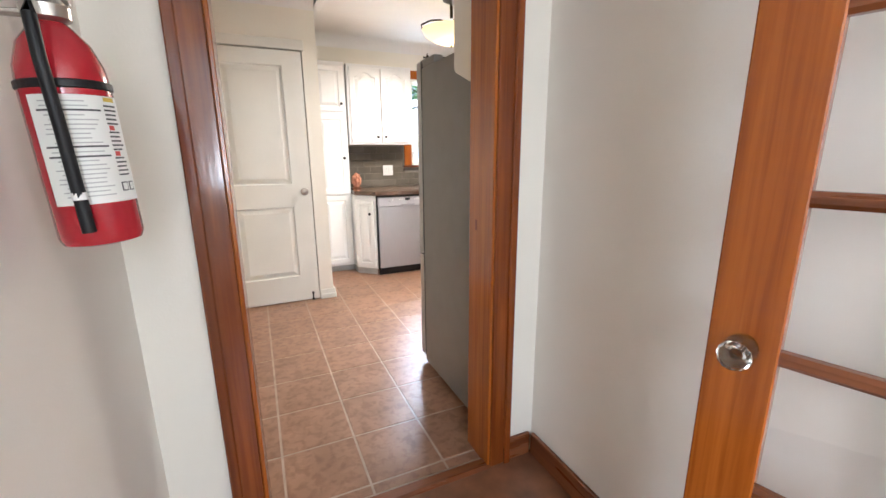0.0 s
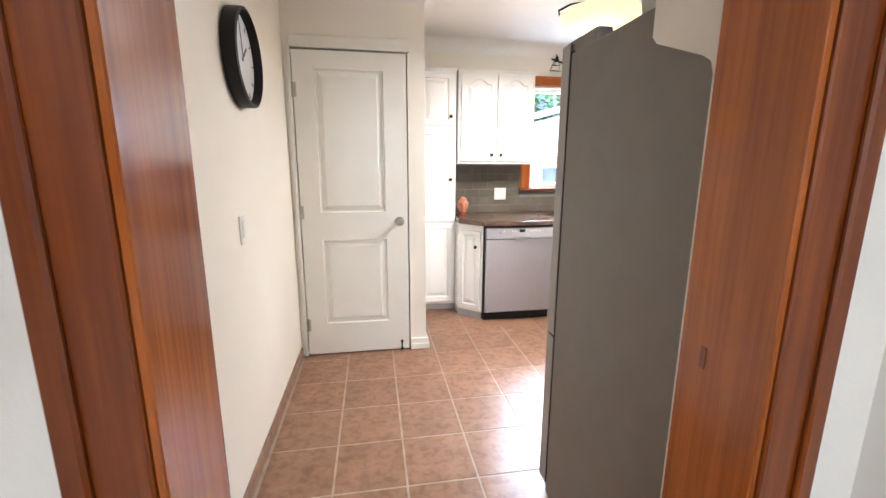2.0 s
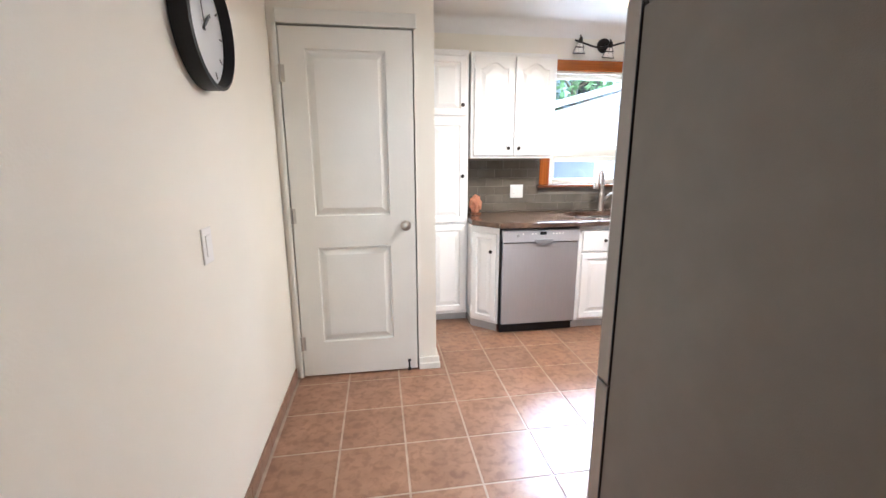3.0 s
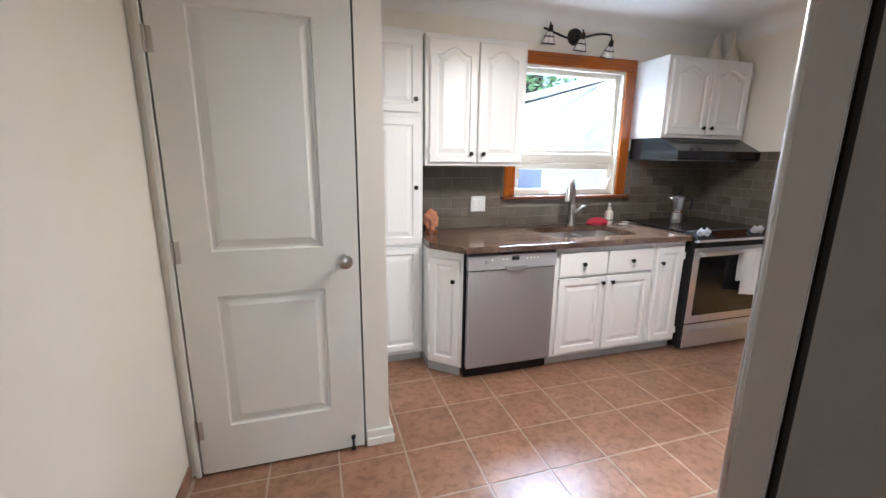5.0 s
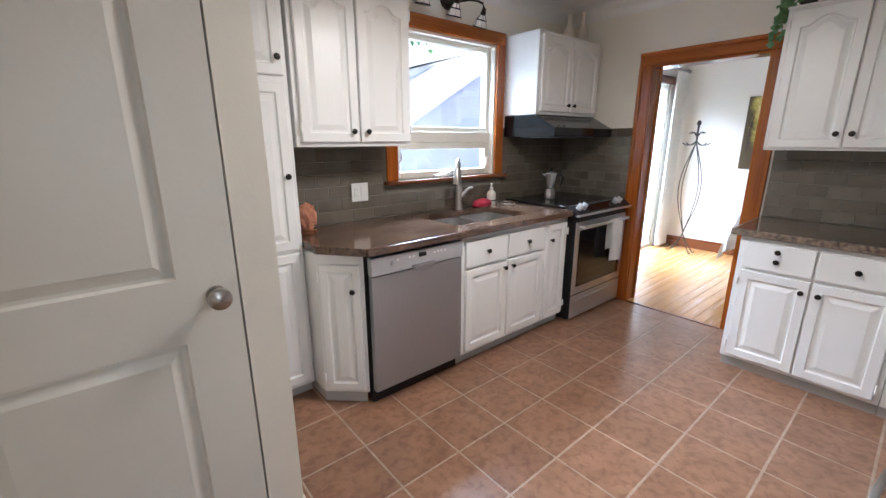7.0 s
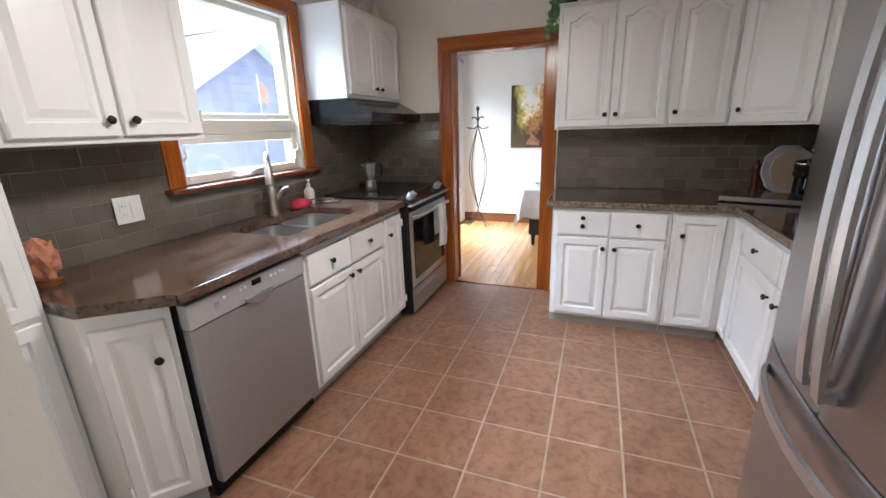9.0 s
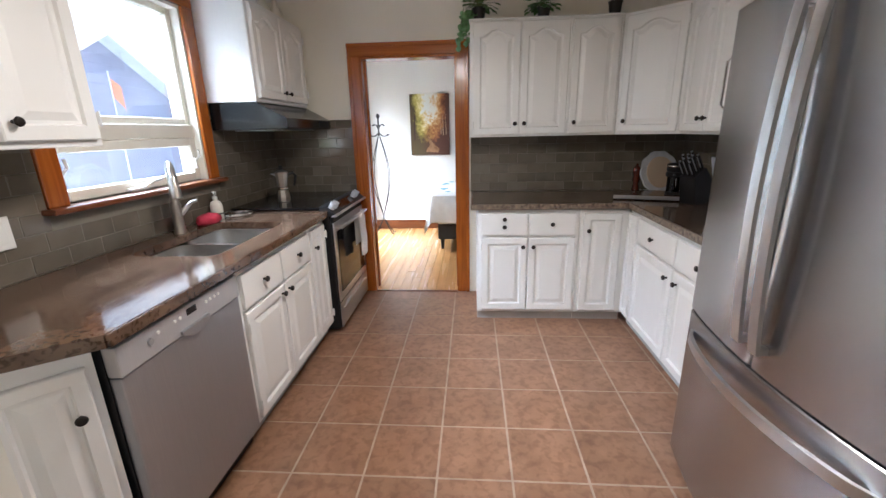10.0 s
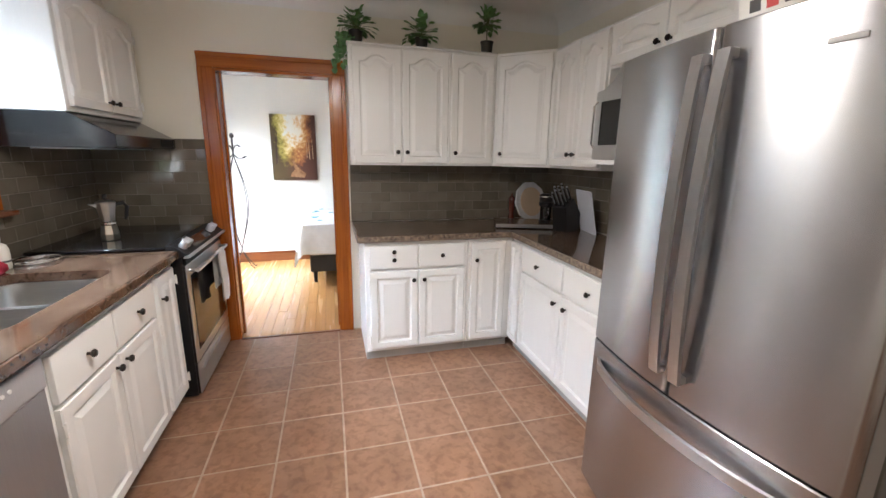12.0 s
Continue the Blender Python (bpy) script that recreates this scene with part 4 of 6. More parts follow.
# ---- ceiling and wall lights ----
cl = thing("ceiling_light", "alabaster bowl ceiling light with dark bronze arms", "ceiling light", pose(1.90, 3.80, -0.05))
part("canopy", lathe([(0.07, TOP + 0.05), (0.07, TOP + 0.05 - 0.015), (0.03, TOP + 0.05 - 0.035), (0.012, TOP + 0.05 - 0.04), (0.012, TOP - 0.09)], 24), BRONZE, cl, smooth=True)
part("bowl", lathe([(0.232, 2.300), (0.238, 2.295), (0.215, 2.250), (0.15, 2.210), (0.09, 2.187), (0.02, 2.180), (0.02, 2.187), (0.09, 2.194), (0.148, 2.216), (0.21, 2.253), (0.226, 2.297)], 40), BULB, cl, "lit warm alabaster glass bowl", True)
for k in range(3):
    a = radians(20 + 120 * k)
    pts = [(r * math.cos(a + s), r * math.sin(a + s), z) for r, z, s in ((0.01, 2.335, 0), (0.09, 2.370, 0.15), (0.17, 2.365, 0.25), (0.245, 2.330, 0.3), (0.236, 2.300, 0.3))]
    part("arm", tube(pts, 0.007, 8), BRONZE, cl, smooth=True)
part("finial", lathe([(0.004, 2.160), (0.012, 2.168), (0.008, 2.181)], 12), BRONZE, cl)

tr = thing("wall_spotlight", "dark bronze three-lamp spotlight bar above the window", "wall light", pose(2.50, Y1, 2.31))
part("backplate", lathe([(0.012, -0.03), (0.055, -0.022), (0.06, 0.0)], 28, axis="y"), BRONZE, tr, smooth=True)
pts = [(-0.29 + 0.58 * i / 12, -0.055, 0.028 * math.sin(i / 12 * 2 * math.pi + 2.2)) for i in range(13)]
bar = part("bar", tube(pts, 0.008, 8), BRONZE, tr, smooth=True)
part("stem", tube([(0, -0.02, 0), (0, -0.055, 0.0)], 0.01, 8), BRONZE, tr)
for i, (lx, lz) in enumerate(((-0.25, -0.005), (0.02, -0.03), (0.27, -0.06))):
    hm = pose(lx, -0.075, lz, 14 + 4 * i, 0, 0)
    bm = lathe([(0.012, 0.045), (0.018, 0.02), (0.02, 0.0)], 14)
    tube([(0, 0.02, 0.06), (0, 0, 0.04)], 0.006, 8, bm)
    part("lamp_holder", bm, BRONZE, tr, smooth=True, m=hm)
    sh = part("shade", lathe([(0.018, 0.0), (0.033, -0.03), (0.047, -0.075), (0.043, -0.075), (0.03, -0.03), (0.014, -0.002)], 18), SHADE, tr, "pale lamp shade coloured as if lit from inside", True, hm)
    bm = bmesh.new()
    for k in range(6):
        a = 2 * math.pi * k / 6
        tube([(0.021 * math.cos(a), 0.021 * math.sin(a), 0.0), (0.036 * math.cos(a), 0.036 * math.sin(a), -0.03), (0.050 * math.cos(a), 0.050 * math.sin(a), -0.077)], 0.0017, 5, bm)
    for rr, zz in ((0.036, -0.03), (0.050, -0.077)):
        lathe([(rr, zz - 0.004), (rr + 0.003, zz), (rr, zz + 0.004), (rr - 0.002, zz)], 18, bm)
    part("cage", bm, BRONZE, tr, "bronze wire cage", False, hm)

# ---- wall things ----
ck = thing("wall_clock", "round wall clock with a deep black rim", "clock", pose(X0, 3.195, 1.765) @ Matrix.Scale(0.95, 4))
part("rim", lathe([(0.185, 0.0), (0.20, 0.003), (0.20, 0.058), (0.188, 0.062), (0.186, 0.02), (0.02, 0.018)], 56, axis="x"), BLACK, ck, smooth=True)
part("dial", lathe([(0.186, 0.0185), (0.186, 0.022), (0.001, 0.0225)], 48, axis="x"), CLOCKF, ck, "pale grey dial")
part("clock_hand", box(-0.0, -0.006, -0.01, 0.002, 0.006, 0.09, 0.001), INK, ck, m=pose(0.026, 0, 0, -50))
part("clock_hand", box(-0.0, -0.004, -0.01, 0.002, 0.004, 0.14, 0.001), INK, ck, m=pose(0.029, 0, 0, 8))
for k in range(12):
    part("hour_mark", box(0.0, -0.003, 0.148, 0.0015, 0.003, 0.172), INK, ck, m=pose(0.023, 0, 0, 30 * k))


def plate_at(name, label, m, kinds):
    """A cover plate in the local x-z plane facing -y, with rockers or sockets side by side."""
    w = 0.045 * len(kinds) + 0.028
    ob = thing(name, label, "outlet", m)
    part("cover", box(-w / 2, -0.006, -0.058, w / 2, 0, 0.058, 0.002), PLATE, ob)
    for i, k in enumerate(kinds):
        cx = (i - (len(kinds) - 1) / 2) * 0.046
        part("insert", box(cx - 0.0165, -0.009, -0.034, cx + 0.0165, -0.0055, 0.034, 0.001), PLATE, ob)
        if k == "s":
            for dz in (-0.018, 0.018):
                for dx in (-0.006, 0.006):
                    part("slot", box(cx + dx - 0.001, -0.0094, dz - 0.004, cx + dx + 0.001, -0.0088, dz + 0.004), INK, ob)
    return ob


plate_at("wall_outlet", "white double outlet and switch plate on the tiles", pose(1.755, 5.233, 1.075), "sr")
plate_at("light_switch", "white light switch plate on the cream wall", pose(X0, 3.07, 1.08, 0, 0, 90), "r")

# ---- fire extinguisher ----
fx = thing("fire_extinguisher", "red fire extinguisher with a black hose hung on the hall wall", "fire extinguisher", pose(0.092, 1.335, 1.14, 0, -2.6, 0) @ Matrix.Diagonal((0.82, 0.82, 0.88, 1)))
part("cylinder", lathe([(0.045, 0.0), (0.062, 0.004), (0.067, 0.016), (0.067, 0.27), (0.064, 0.30), (0.052, 0.335), (0.032, 0.36), (0.022, 0.37), (0.022, 0.40)], 40), RED, fx, smooth=True)
part("band", lathe([(0.0675, 0.262), (0.0695, 0.264), (0.0695, 0.274), (0.0675, 0.276)], 40), BLACK, fx, "black strap")
bm = bmesh.new()


def wrap(bm, r, a0, a1, z0, z1, n=20):
    rows = []
    for i in range(n + 1):
        a = radians(a0 + (a1 - a0) * i / n)
        rows.append([bm.verts.new((rr * math.cos(a), rr * math.sin(a), z)) for rr, z in ((r, z0), (r, z1), (r - 0.0006, z1), (r - 0.0006, z0))])
    for p, q in zip(rows, rows[1:]):
        for k in range(4):
            bm.faces.new((p[k], p[(k + 1) % 4], q[(k + 1) % 4], q[k]))
    bm.faces.new(rows[0])
    bm.faces.new(rows[-1][::-1])
    return bm


lb = part("label", wrap(bm, 0.0682, -125, 5, 0.075, 0.252), PAPER, fx, "white printed instruction label", True)
random.seed(4)
for z in (0.228, 0.170, 0.154):
    part("rule", wrap(bmesh.new(), 0.0689, -115, -38, z - 0.0015, z + 0.0015, 10), INK, lb)
for i in range(22):
    z = 0.242 - i * 0.0073
    if min(abs(z - q) for q in (0.228, 0.170, 0.154)) > 0.004:
        a1 = random.uniform(-62, -42)
        part("text_line", wrap(bmesh.new(), 0.0687, -112 + random.uniform(0, 12), a1, z - 0.001, z + 0.001, 8), GREYTRIM, lb)
for i in range(17):
    z = 0.236 - i * 0.0072
    if i % 6 == 5:
        part("pictogram", wrap(bmesh.new(), 0.0688, -30, -21, z - 0.004, z + 0.004, 4), REDINK, lb)
    else:
        part("text_line", wrap(bmesh.new(), 0.0688, -32, random.uniform(-14, -6), z - 0.0014, z + 0.0014, 6), INK, lb)
for a in (-32, -17):
    part("pictogram", wrap(bmesh.new(), 0.0687, a, a + 12, 0.092, 0.108, 4), INK, lb)
    part("pictogram", wrap(bmesh.new(), 0.0692, a + 2, a + 10, 0.094, 0.106, 4), PAPER, lb)
part("pictogram", wrap(bmesh.new(), 0.0688, -30, -8, 0.243, 0.250, 4), GOLDINK, lb)
bm = tube([(0.0, -0.02, 0.405), (0.0, -0.06, 0.42), (0.0, -0.092, 0.36), (0.0, -0.098, 0.30), (0.0, -0.088, 0.2), (0.0, -0.080, 0.03)], [0.011, 0.011, 0.010, 0.010, 0.010, 0.011], 12)
ho = part("hose", bm, BLACK, fx, "black rubber hose", True)
ho.matrix_basis = pose(0, 0, 0, 0, 0, 3)
part("hose_clip", lathe([(0.012, 0.0), (0.012, 0.012)], 12), PLATE, fx, "white hose ring", m=pose(0.004, -0.0815, 0.085))
part("valve_collar", lathe([(0.024, 0.368), (0.034, 0.374), (0.036, 0.392), (0.026, 0.402)], 20), NICKEL, fx, "dull metal valve collar", True)
bm = lathe([(0.02, 0.40), (0.02, 0.43), (0.012, 0.44)], 16)
box(-0.012, -0.02, 0.43, 0.012, 0.10, 0.442, 0.003, bm)
box(-0.012, -0.02, 0.462, 0.012, 0.11, 0.472, 0.003, bm)
part("valve", bm, BLACK, fx, "black valve and grip levers")
part("gauge", lathe([(0.018, 0.02), (0.018, 0.035), (0.015, 0.036)], 18, axis="x", at=(0, 0.01, 0.415)), NICKEL, fx)
part("bracket", box(-0.100, -0.012, 0.378, -0.02, 0.012, 0.386, 0.002), NICKEL, fx, "metal hanging bracket")

# ---- glazed hall door, standing open ----
gd = thing("door_2", "open orange-brown stained wooden french door with glass panes", "door", pose(1.143, 0.99, 0.012, 0, 0, -74.3), kind="structure")
DWID, DH, ST = 0.76, 2.0, 0.115
for sx in (0.0, DWID - ST):
    part("stile", box(sx, -0.018, 0, sx + ST, 0.018, DH, 0.003), TRIMV, gd)
part("rail", box(ST, -0.018, 0, DWID - ST, 0.018, 0.31, 0.003), TRIMX, gd)
part("rail", box(ST, -0.018, 1.77, DWID - ST, 0.018, DH, 0.003), TRIMX, gd)
zs = [0.31 + 0.292 * i for i in range(6)]
for z in zs[1:-1]:
    part("muntin", prism([(-0.016, z - 0.006), (-0.009, z - 0.014), (0.009, z - 0.014), (0.016, z - 0.006), (0.016, z + 0.006), (0.009, z + 0.014), (-0.009, z + 0.014), (-0.016, z + 0.006)], ST, DWID - ST, "x"), DARKX, gd)
mx = DWID / 2
part("muntin", box(mx - 0.012, -0.014, 0.31, mx + 0.012, 0.014, 1.77, 0.004), DARKV, gd)
for a, b in zip(zs, zs[1:]):
    for x0, x1 in ((ST, mx), (mx, DWID - ST)):
        part("pane", box(x0 - 0.003, -0.002, a, x1 + 0.003, 0.002, b), GLASS, gd).visible_shadow = False
kb = part("door_knob", lathe([(0.028, -0.018), (0.028, -0.024), (0.010, -0.027), (0.010, -0.05), (0.024, -0.058), (0.029, -0.07), (0.024, -0.083), (0.006, -0.086)][::-1], 12, at=(0.06, 0, 0.90), axis="y"), glassy("cut_glass", (0.95, 0.97, 0.9), 0.05, 1.5), gd, "faceted clear glass knob")
part("door_knob", lathe([(0.028, 0.018), (0.028, 0.024), (0.010, 0.027), (0.010, 0.05), (0.024, 0.058), (0.029, 0.07), (0.006, 0.086)], 12, at=(0.06, 0, 0.90), axis="y"), NICKEL, gd)

# ---- things on the worktops ----
sl = tagged(part("salt_lamp", bmesh.new(), SALT), "rough pink salt crystal lamp on the worktop", "lamp")
bm = bmesh.new()
bmesh.ops.create_icosphere(bm, subdivisions=3, radius=1)
for v in bm.verts:
    n1 = noise.noise(v.co * 2.2) * 0.34 + noise.noise(v.co * 5) * 0.16
    v.co = Vector((v.co.x * 0.050, v.co.y * 0.050, v.co.z * 0.078)) * (1 + n1)
    v.co.z = max(v.co.z + 0.076, 0.004)
bm.to_mesh(sl.data)
bm.free()
sl.matrix_basis = pose(1.355, 5.11, 0.902)
part("base", lathe([(0.045, -0.010), (0.045, 0.006)], 20), DARKX, sl, "dark wooden base")

rag = tagged(part("dish_cloth", bmesh.new(), REDCLOTH), "crumpled red dish cloth by the sink", "cloth")
bm = bmesh.new()
bmesh.ops.create_icosphere(bm, subdivisions=3, radius=1)
for v in bm.verts:
    k = 1 + 0.18 * noise.noise(v.co * 2.4) + 0.06 * noise.noise(v.co * 6)
    v.co = Vector((v.co.x * 0.085 * k, v.co.y * 0.05 * k, max(v.co.z * 0.034 * k, -0.02) + 0.02))
for f in bm.faces:
    f.smooth = True
bm.to_mesh(rag.data)
bm.free()
rag.matrix_basis = pose(2.785, 5.150, 0.892, 0, 0, 12) @ Matrix.Diagonal((1.25, 1.15, 1.1, 1))

soap = thing("soap_bottle", "cream pump soap bottle with a dark label band", "bottle", pose(2.905, 5.17, 0.892))
part("bottle", lathe([(0.032, 0), (0.035, 0.006), (0.035, 0.085), (0.028, 0.105), (0.013, 0.115), (0.013, 0.125)], 24), CREAM, soap, smooth=True)
part("label", lathe([(0.0352, 0.03), (0.0356, 0.031), (0.0356, 0.038), (0.0352, 0.039)], 24), INK, soap, "dark printed band")
bm = lathe([(0.015, 0.125), (0.015, 0.138), (0.006, 0.14), (0.006, 0.16), (0.012, 0.162), (0.012, 0.17)], 16)
tube([(0, 0, 0.166), (-0.02, -0.02, 0.166), (-0.028, -0.028, 0.158)], 0.005, 8, bm)
part("pump", bm, PLATE, soap)

rest = thing("wire_trivet", "small bright wire trivet on the worktop edge", "trivet", pose(3.02, 5.10, 0.892))
for k, r in enumerate((0.03, 0.055, 0.08)):
    part("ring", tube([(r * 1.2 * math.cos(2 * math.pi * i / 24), r * math.sin(2 * math.pi * i / 24), 0.010) for i in range(25)], 0.003, 6), CHROME, rest)
for a in (0, 60, 120):
    c, s = math.cos(radians(a)), math.sin(radians(a))
    part("spoke", tube([(-0.096 * c, -0.08 * s, 0.004), (0.096 * c, 0.08 * s, 0.004)], 0.003, 6), CHROME, rest)

mk = thing("moka_pot", "eight-sided aluminium moka pot with a black handle", "coffee pot", pose(3.41, 4.97, 0.9135, 0, 0, -50) @ Matrix.Diagonal((0.98, 0.98, 1.2, 1)))
part("boiler", lathe([(0.042, 0), (0.045, 0.004), (0.046, 0.03), (0.036, 0.072)], 8), NICKEL, mk)
part("collar", lathe([(0.038, 0.072), (0.040, 0.076), (0.040, 0.086), (0.036, 0.09)], 24), CHROME, mk)
part("jug", lathe([(0.033, 0.09), (0.038, 0.12), (0.048, 0.168), (0.049, 0.172)], 8), NICKEL, mk)
part("lid", lathe([(0.05, 0.172), (0.046, 0.179), (0.02, 0.188), (0.008, 0.19)], 8), NICKEL, mk)
part("lid_knob", lathe([(0.007, 0.19), (0.012, 0.198), (0.012, 0.212), (0.006, 0.216)], 12), BLACK, mk)
part("spout", prism([(-0.045, 0.155), (-0.078, 0.172), (-0.045, 0.172)], -0.012, 0.012, "y", 0.002), STEEL, mk)
part("handle", tube([(0.045, 0, 0.165), (0.085, 0, 0.170), (0.10, 0, 0.15), (0.092, 0, 0.11), (0.082, 0, 0.09)], [0.009, 0.010, 0.011, 0.010, 0.007], 8), BLACK, mk, smooth=True)

# corner of the L-shaped worktop
tray = thing("stone_tray", "brown marbled stone serving board on the worktop", "board", pose(3.52, 2.33, 0.892, 0, 0, -18))
part("slab", box(-0.13, -0.24, 0.008, 0.15, 0.24, 0.036, 0.003), GRANITE, tray)
part("edge_band", box(-0.134, -0.24, 0.009, -0.129, 0.24, 0.035, 0.001), DWSTEEL, tray, "pale polished edge")
for a, b in ((-0.1, -0.2), (0.1, -0.2), (-0.1, 0.2), (0.1, 0.2)):
    part("foot", lathe([(0.012, 0), (0.012, 0.009)], 10, at=(a, b, 0)), BLACK, tray)
mill = thing("pepper_mill", "tall turned red-brown wooden pepper mill", "pepper mill", pose(3.80, 2.33, 0.892))
part("body", lathe([(0.028, 0), (0.03, 0.01), (0.024, 0.04), (0.019, 0.07), (0.026, 0.10), (0.022, 0.125), (0.027, 0.14), (0.027, 0.15)], 24), PEPPER, mill, smooth=True)
part("head", lathe([(0.026, 0.152), (0.029, 0.165), (0.027, 0.185), (0.016, 0.20), (0.008, 0.205), (0.009, 0.215), (0.004, 0.222)], 24), PEPPER, mill, smooth=True)
plat = thing("oval_platter", "pale oval platter with a fluted silver rim leaning on the tiles", "platter", pose(3.80, 2.155, 1.045, 0, 12, 24) @ Matrix.Scale(1.12, 4))


def oval(rx, rz, x0, x1, wob=0.0, bm=None, n=48):
    return prism([(rx * (1 + wob * math.cos(10 * a)) * math.cos(a), rz * (1 + wob * math.cos(10 * a)) * math.sin(a)) for a in [2 * math.pi * i / n for i in range(n)]], x0, x1, "x", 0.0, bm)


part("rim", oval(0.165, 0.145, 0.0, 0.012, 0.025), PALERIM, plat, "fluted pale silver rim")
part("centre", oval(0.120, 0.106, -0.006, 0.001), TAN, plat, "smooth tan centre")
blk = thing("knife_block", "black slanted knife block full of black-handled knives", "knife block", pose(3.30, 2.13, 0.892, 0, 0, -66) @ Matrix.Scale(1.15, 4))
part("block", prism([(-0.06, 0), (0.075, 0), (0.075, 0.11), (-0.01, 0.205), (-0.085, 0.15)], -0.05, 0.05, "y", 0.004), BLACK, blk)
for r_ in range(3):
    for c_ in range(3):
        bx, bz = -0.072 + r_ * 0.027, 0.165 + r_ * 0.018
        p0 = Vector((bx, -0.03 + 0.03 * c_, bz))
        dv = Vector((-0.55, 0, 0.835))
        ln = 0.085 + 0.02 * ((r_ + c_) % 2)
        kn = part("knife_handle", tube([p0 - dv * 0.01, p0 + dv * ln * 0.6, p0 + dv * ln], [0.008, 0.009, 0.007], 6), BLACK, blk)
        part("tang", tube([p0 + dv * 0.012 + Vector((-0.0075, 0, -0.005)), p0 + dv * ln * 0.95 + Vector((-0.0075, 0, -0.005))], 0.003, 5), STEEL, kn, "bright steel tang")
        part("rivet", tube([p0 + dv * ln * 0.98, p0 + dv * (ln + 0.006)], 0.0065, 6), STEEL, kn, "steel end cap")
cm = thing("coffee_maker", "small black coffee maker with chrome trim", "coffee maker", pose(3.465, 2.205, 0.9285))
part("base", lathe([(0.045, 0), (0.048, 0.006), (0.046, 0.02)], 20), BLACK, cm, smooth=True)
part("body", lathe([(0.042, 0.02), (0.042, 0.12), (0.037, 0.12), (0.037, 0.022)], 20), GLOSSBLACK, cm, "black glazed body", True)
part("trim_strip", box(-0.050, -0.004, 0.05, -0.041, 0.008, 0.115, 0.002), CHROME, cm, "bright chrome strip")
part("collar", lathe([(0.050, 0.12), (0.054, 0.128), (0.054, 0.150), (0.047, 0.155)], 20), BLACK, cm, smooth=True)
part("cup", lathe([(0.046, 0.155), (0.052, 0.165), (0.052, 0.20), (0.040, 0.212), (0.01, 0.215)], 20), BLACK, cm, smooth=True)
part("cap", lathe([(0.0525, 0.186), (0.0535, 0.188), (0.0535, 0.196), (0.0525, 0.198)], 20), CHROME, cm, "thin chrome ring", True)
part("handle", tube([(-0.045, 0.02, 0.14), (-0.08, 0.035, 0.13), (-0.078, 0.035, 0.06), (-0.045, 0.02, 0.04)], 0.008, 8), BLACK, cm, smooth=True)
cb = tagged(part("cutting_board", prism([(-0.12, 0), (0.12, 0), (0.12, 0.29), (0.11, 0.30), (-0.11, 0.30), (-0.12, 0.29)], 0.0, 0.010, "y", 0.003), BOARDW, m=pose(3.19, 2.02, 0.893, 12, 0, 170)), "white plastic cutting board leaning on the tiles", "cutting board")
part("grip_slot", box(-0.10, 0.0103, 0.09, -0.08, 0.0112, 0.19), GREYTRIM, cb, "grey grip hole")
pr = thing("paper_calendar", "printed paper card standing on the fridge", "card", pose(1.56, 2.655, 1.7605, -10))
part("sheet", box(-0.13, 0, 0, 0.13, 0.002, 0.17), PAPER, pr)
for i in range(5):
    part("print", box(-0.11 + 0.045 * i, 0.0022, 0.03, -0.08 + 0.045 * i, 0.0028, 0.06), REDINK if i % 2 else INK, pr)
part("foot", box(-0.10, -0.06, 0.0, 0.10, 0.0, 0.002), PAPER, pr)

# vases on the cabinet above the range
for vx, vy, hh in ((3.69, 5.08, 0.22), (3.845, 5.06, 0.26)):
    v = thing("vase", "tall narrow-necked off-white ceramic vase on the cabinet", "vase", pose(vx, vy, 2.171), "vases on the cabinet")
    part("body", lathe([(0.035, 0), (0.05, 0.01), (0.055, 0.05), (0.045, 0.10), (0.018, 0.14), (0.015, hh - 0.02), (0.02, hh), (0.014, hh), (0.01, hh - 0.03)], 28), CREAM, v, smooth=True)


# plants
def leaf_into(bm, p, d, up, ln, wd):
    d, up = d.normalized(), up.normalized()
    s = d.cross(up)
    if s.length < 1e-3:
        s = Vector((1, 0, 0))
    s.normalize()
    u = s.cross(d)
    pts = [p, p + d * ln * 0.35 + s * wd * 0.5 - u * 0.002, p + d * ln * 0.7 + s * wd * 0.36, p + d * ln - u * ln * 0.15, p + d * ln * 0.7 - s * wd * 0.36, p + d * ln * 0.35 - s * wd * 0.5 - u * 0.002]
    mid = [p + d * ln * 0.35 - u * 0.006, p + d * ln * 0.7 - u * 0.007]
    vs = [bm.verts.new(q) for q in pts]
    m0, m1 = [bm.verts.new(q) for q in mid]
    for f in ((vs[0], vs[1], m0), (vs[1], vs[2], m1, m0), (vs[2], vs[3], m1), (vs[3], vs[4], m1), (vs[4], vs[5], m0, m1), (vs[5], vs[0], m0)):
        bm.faces.new(f)


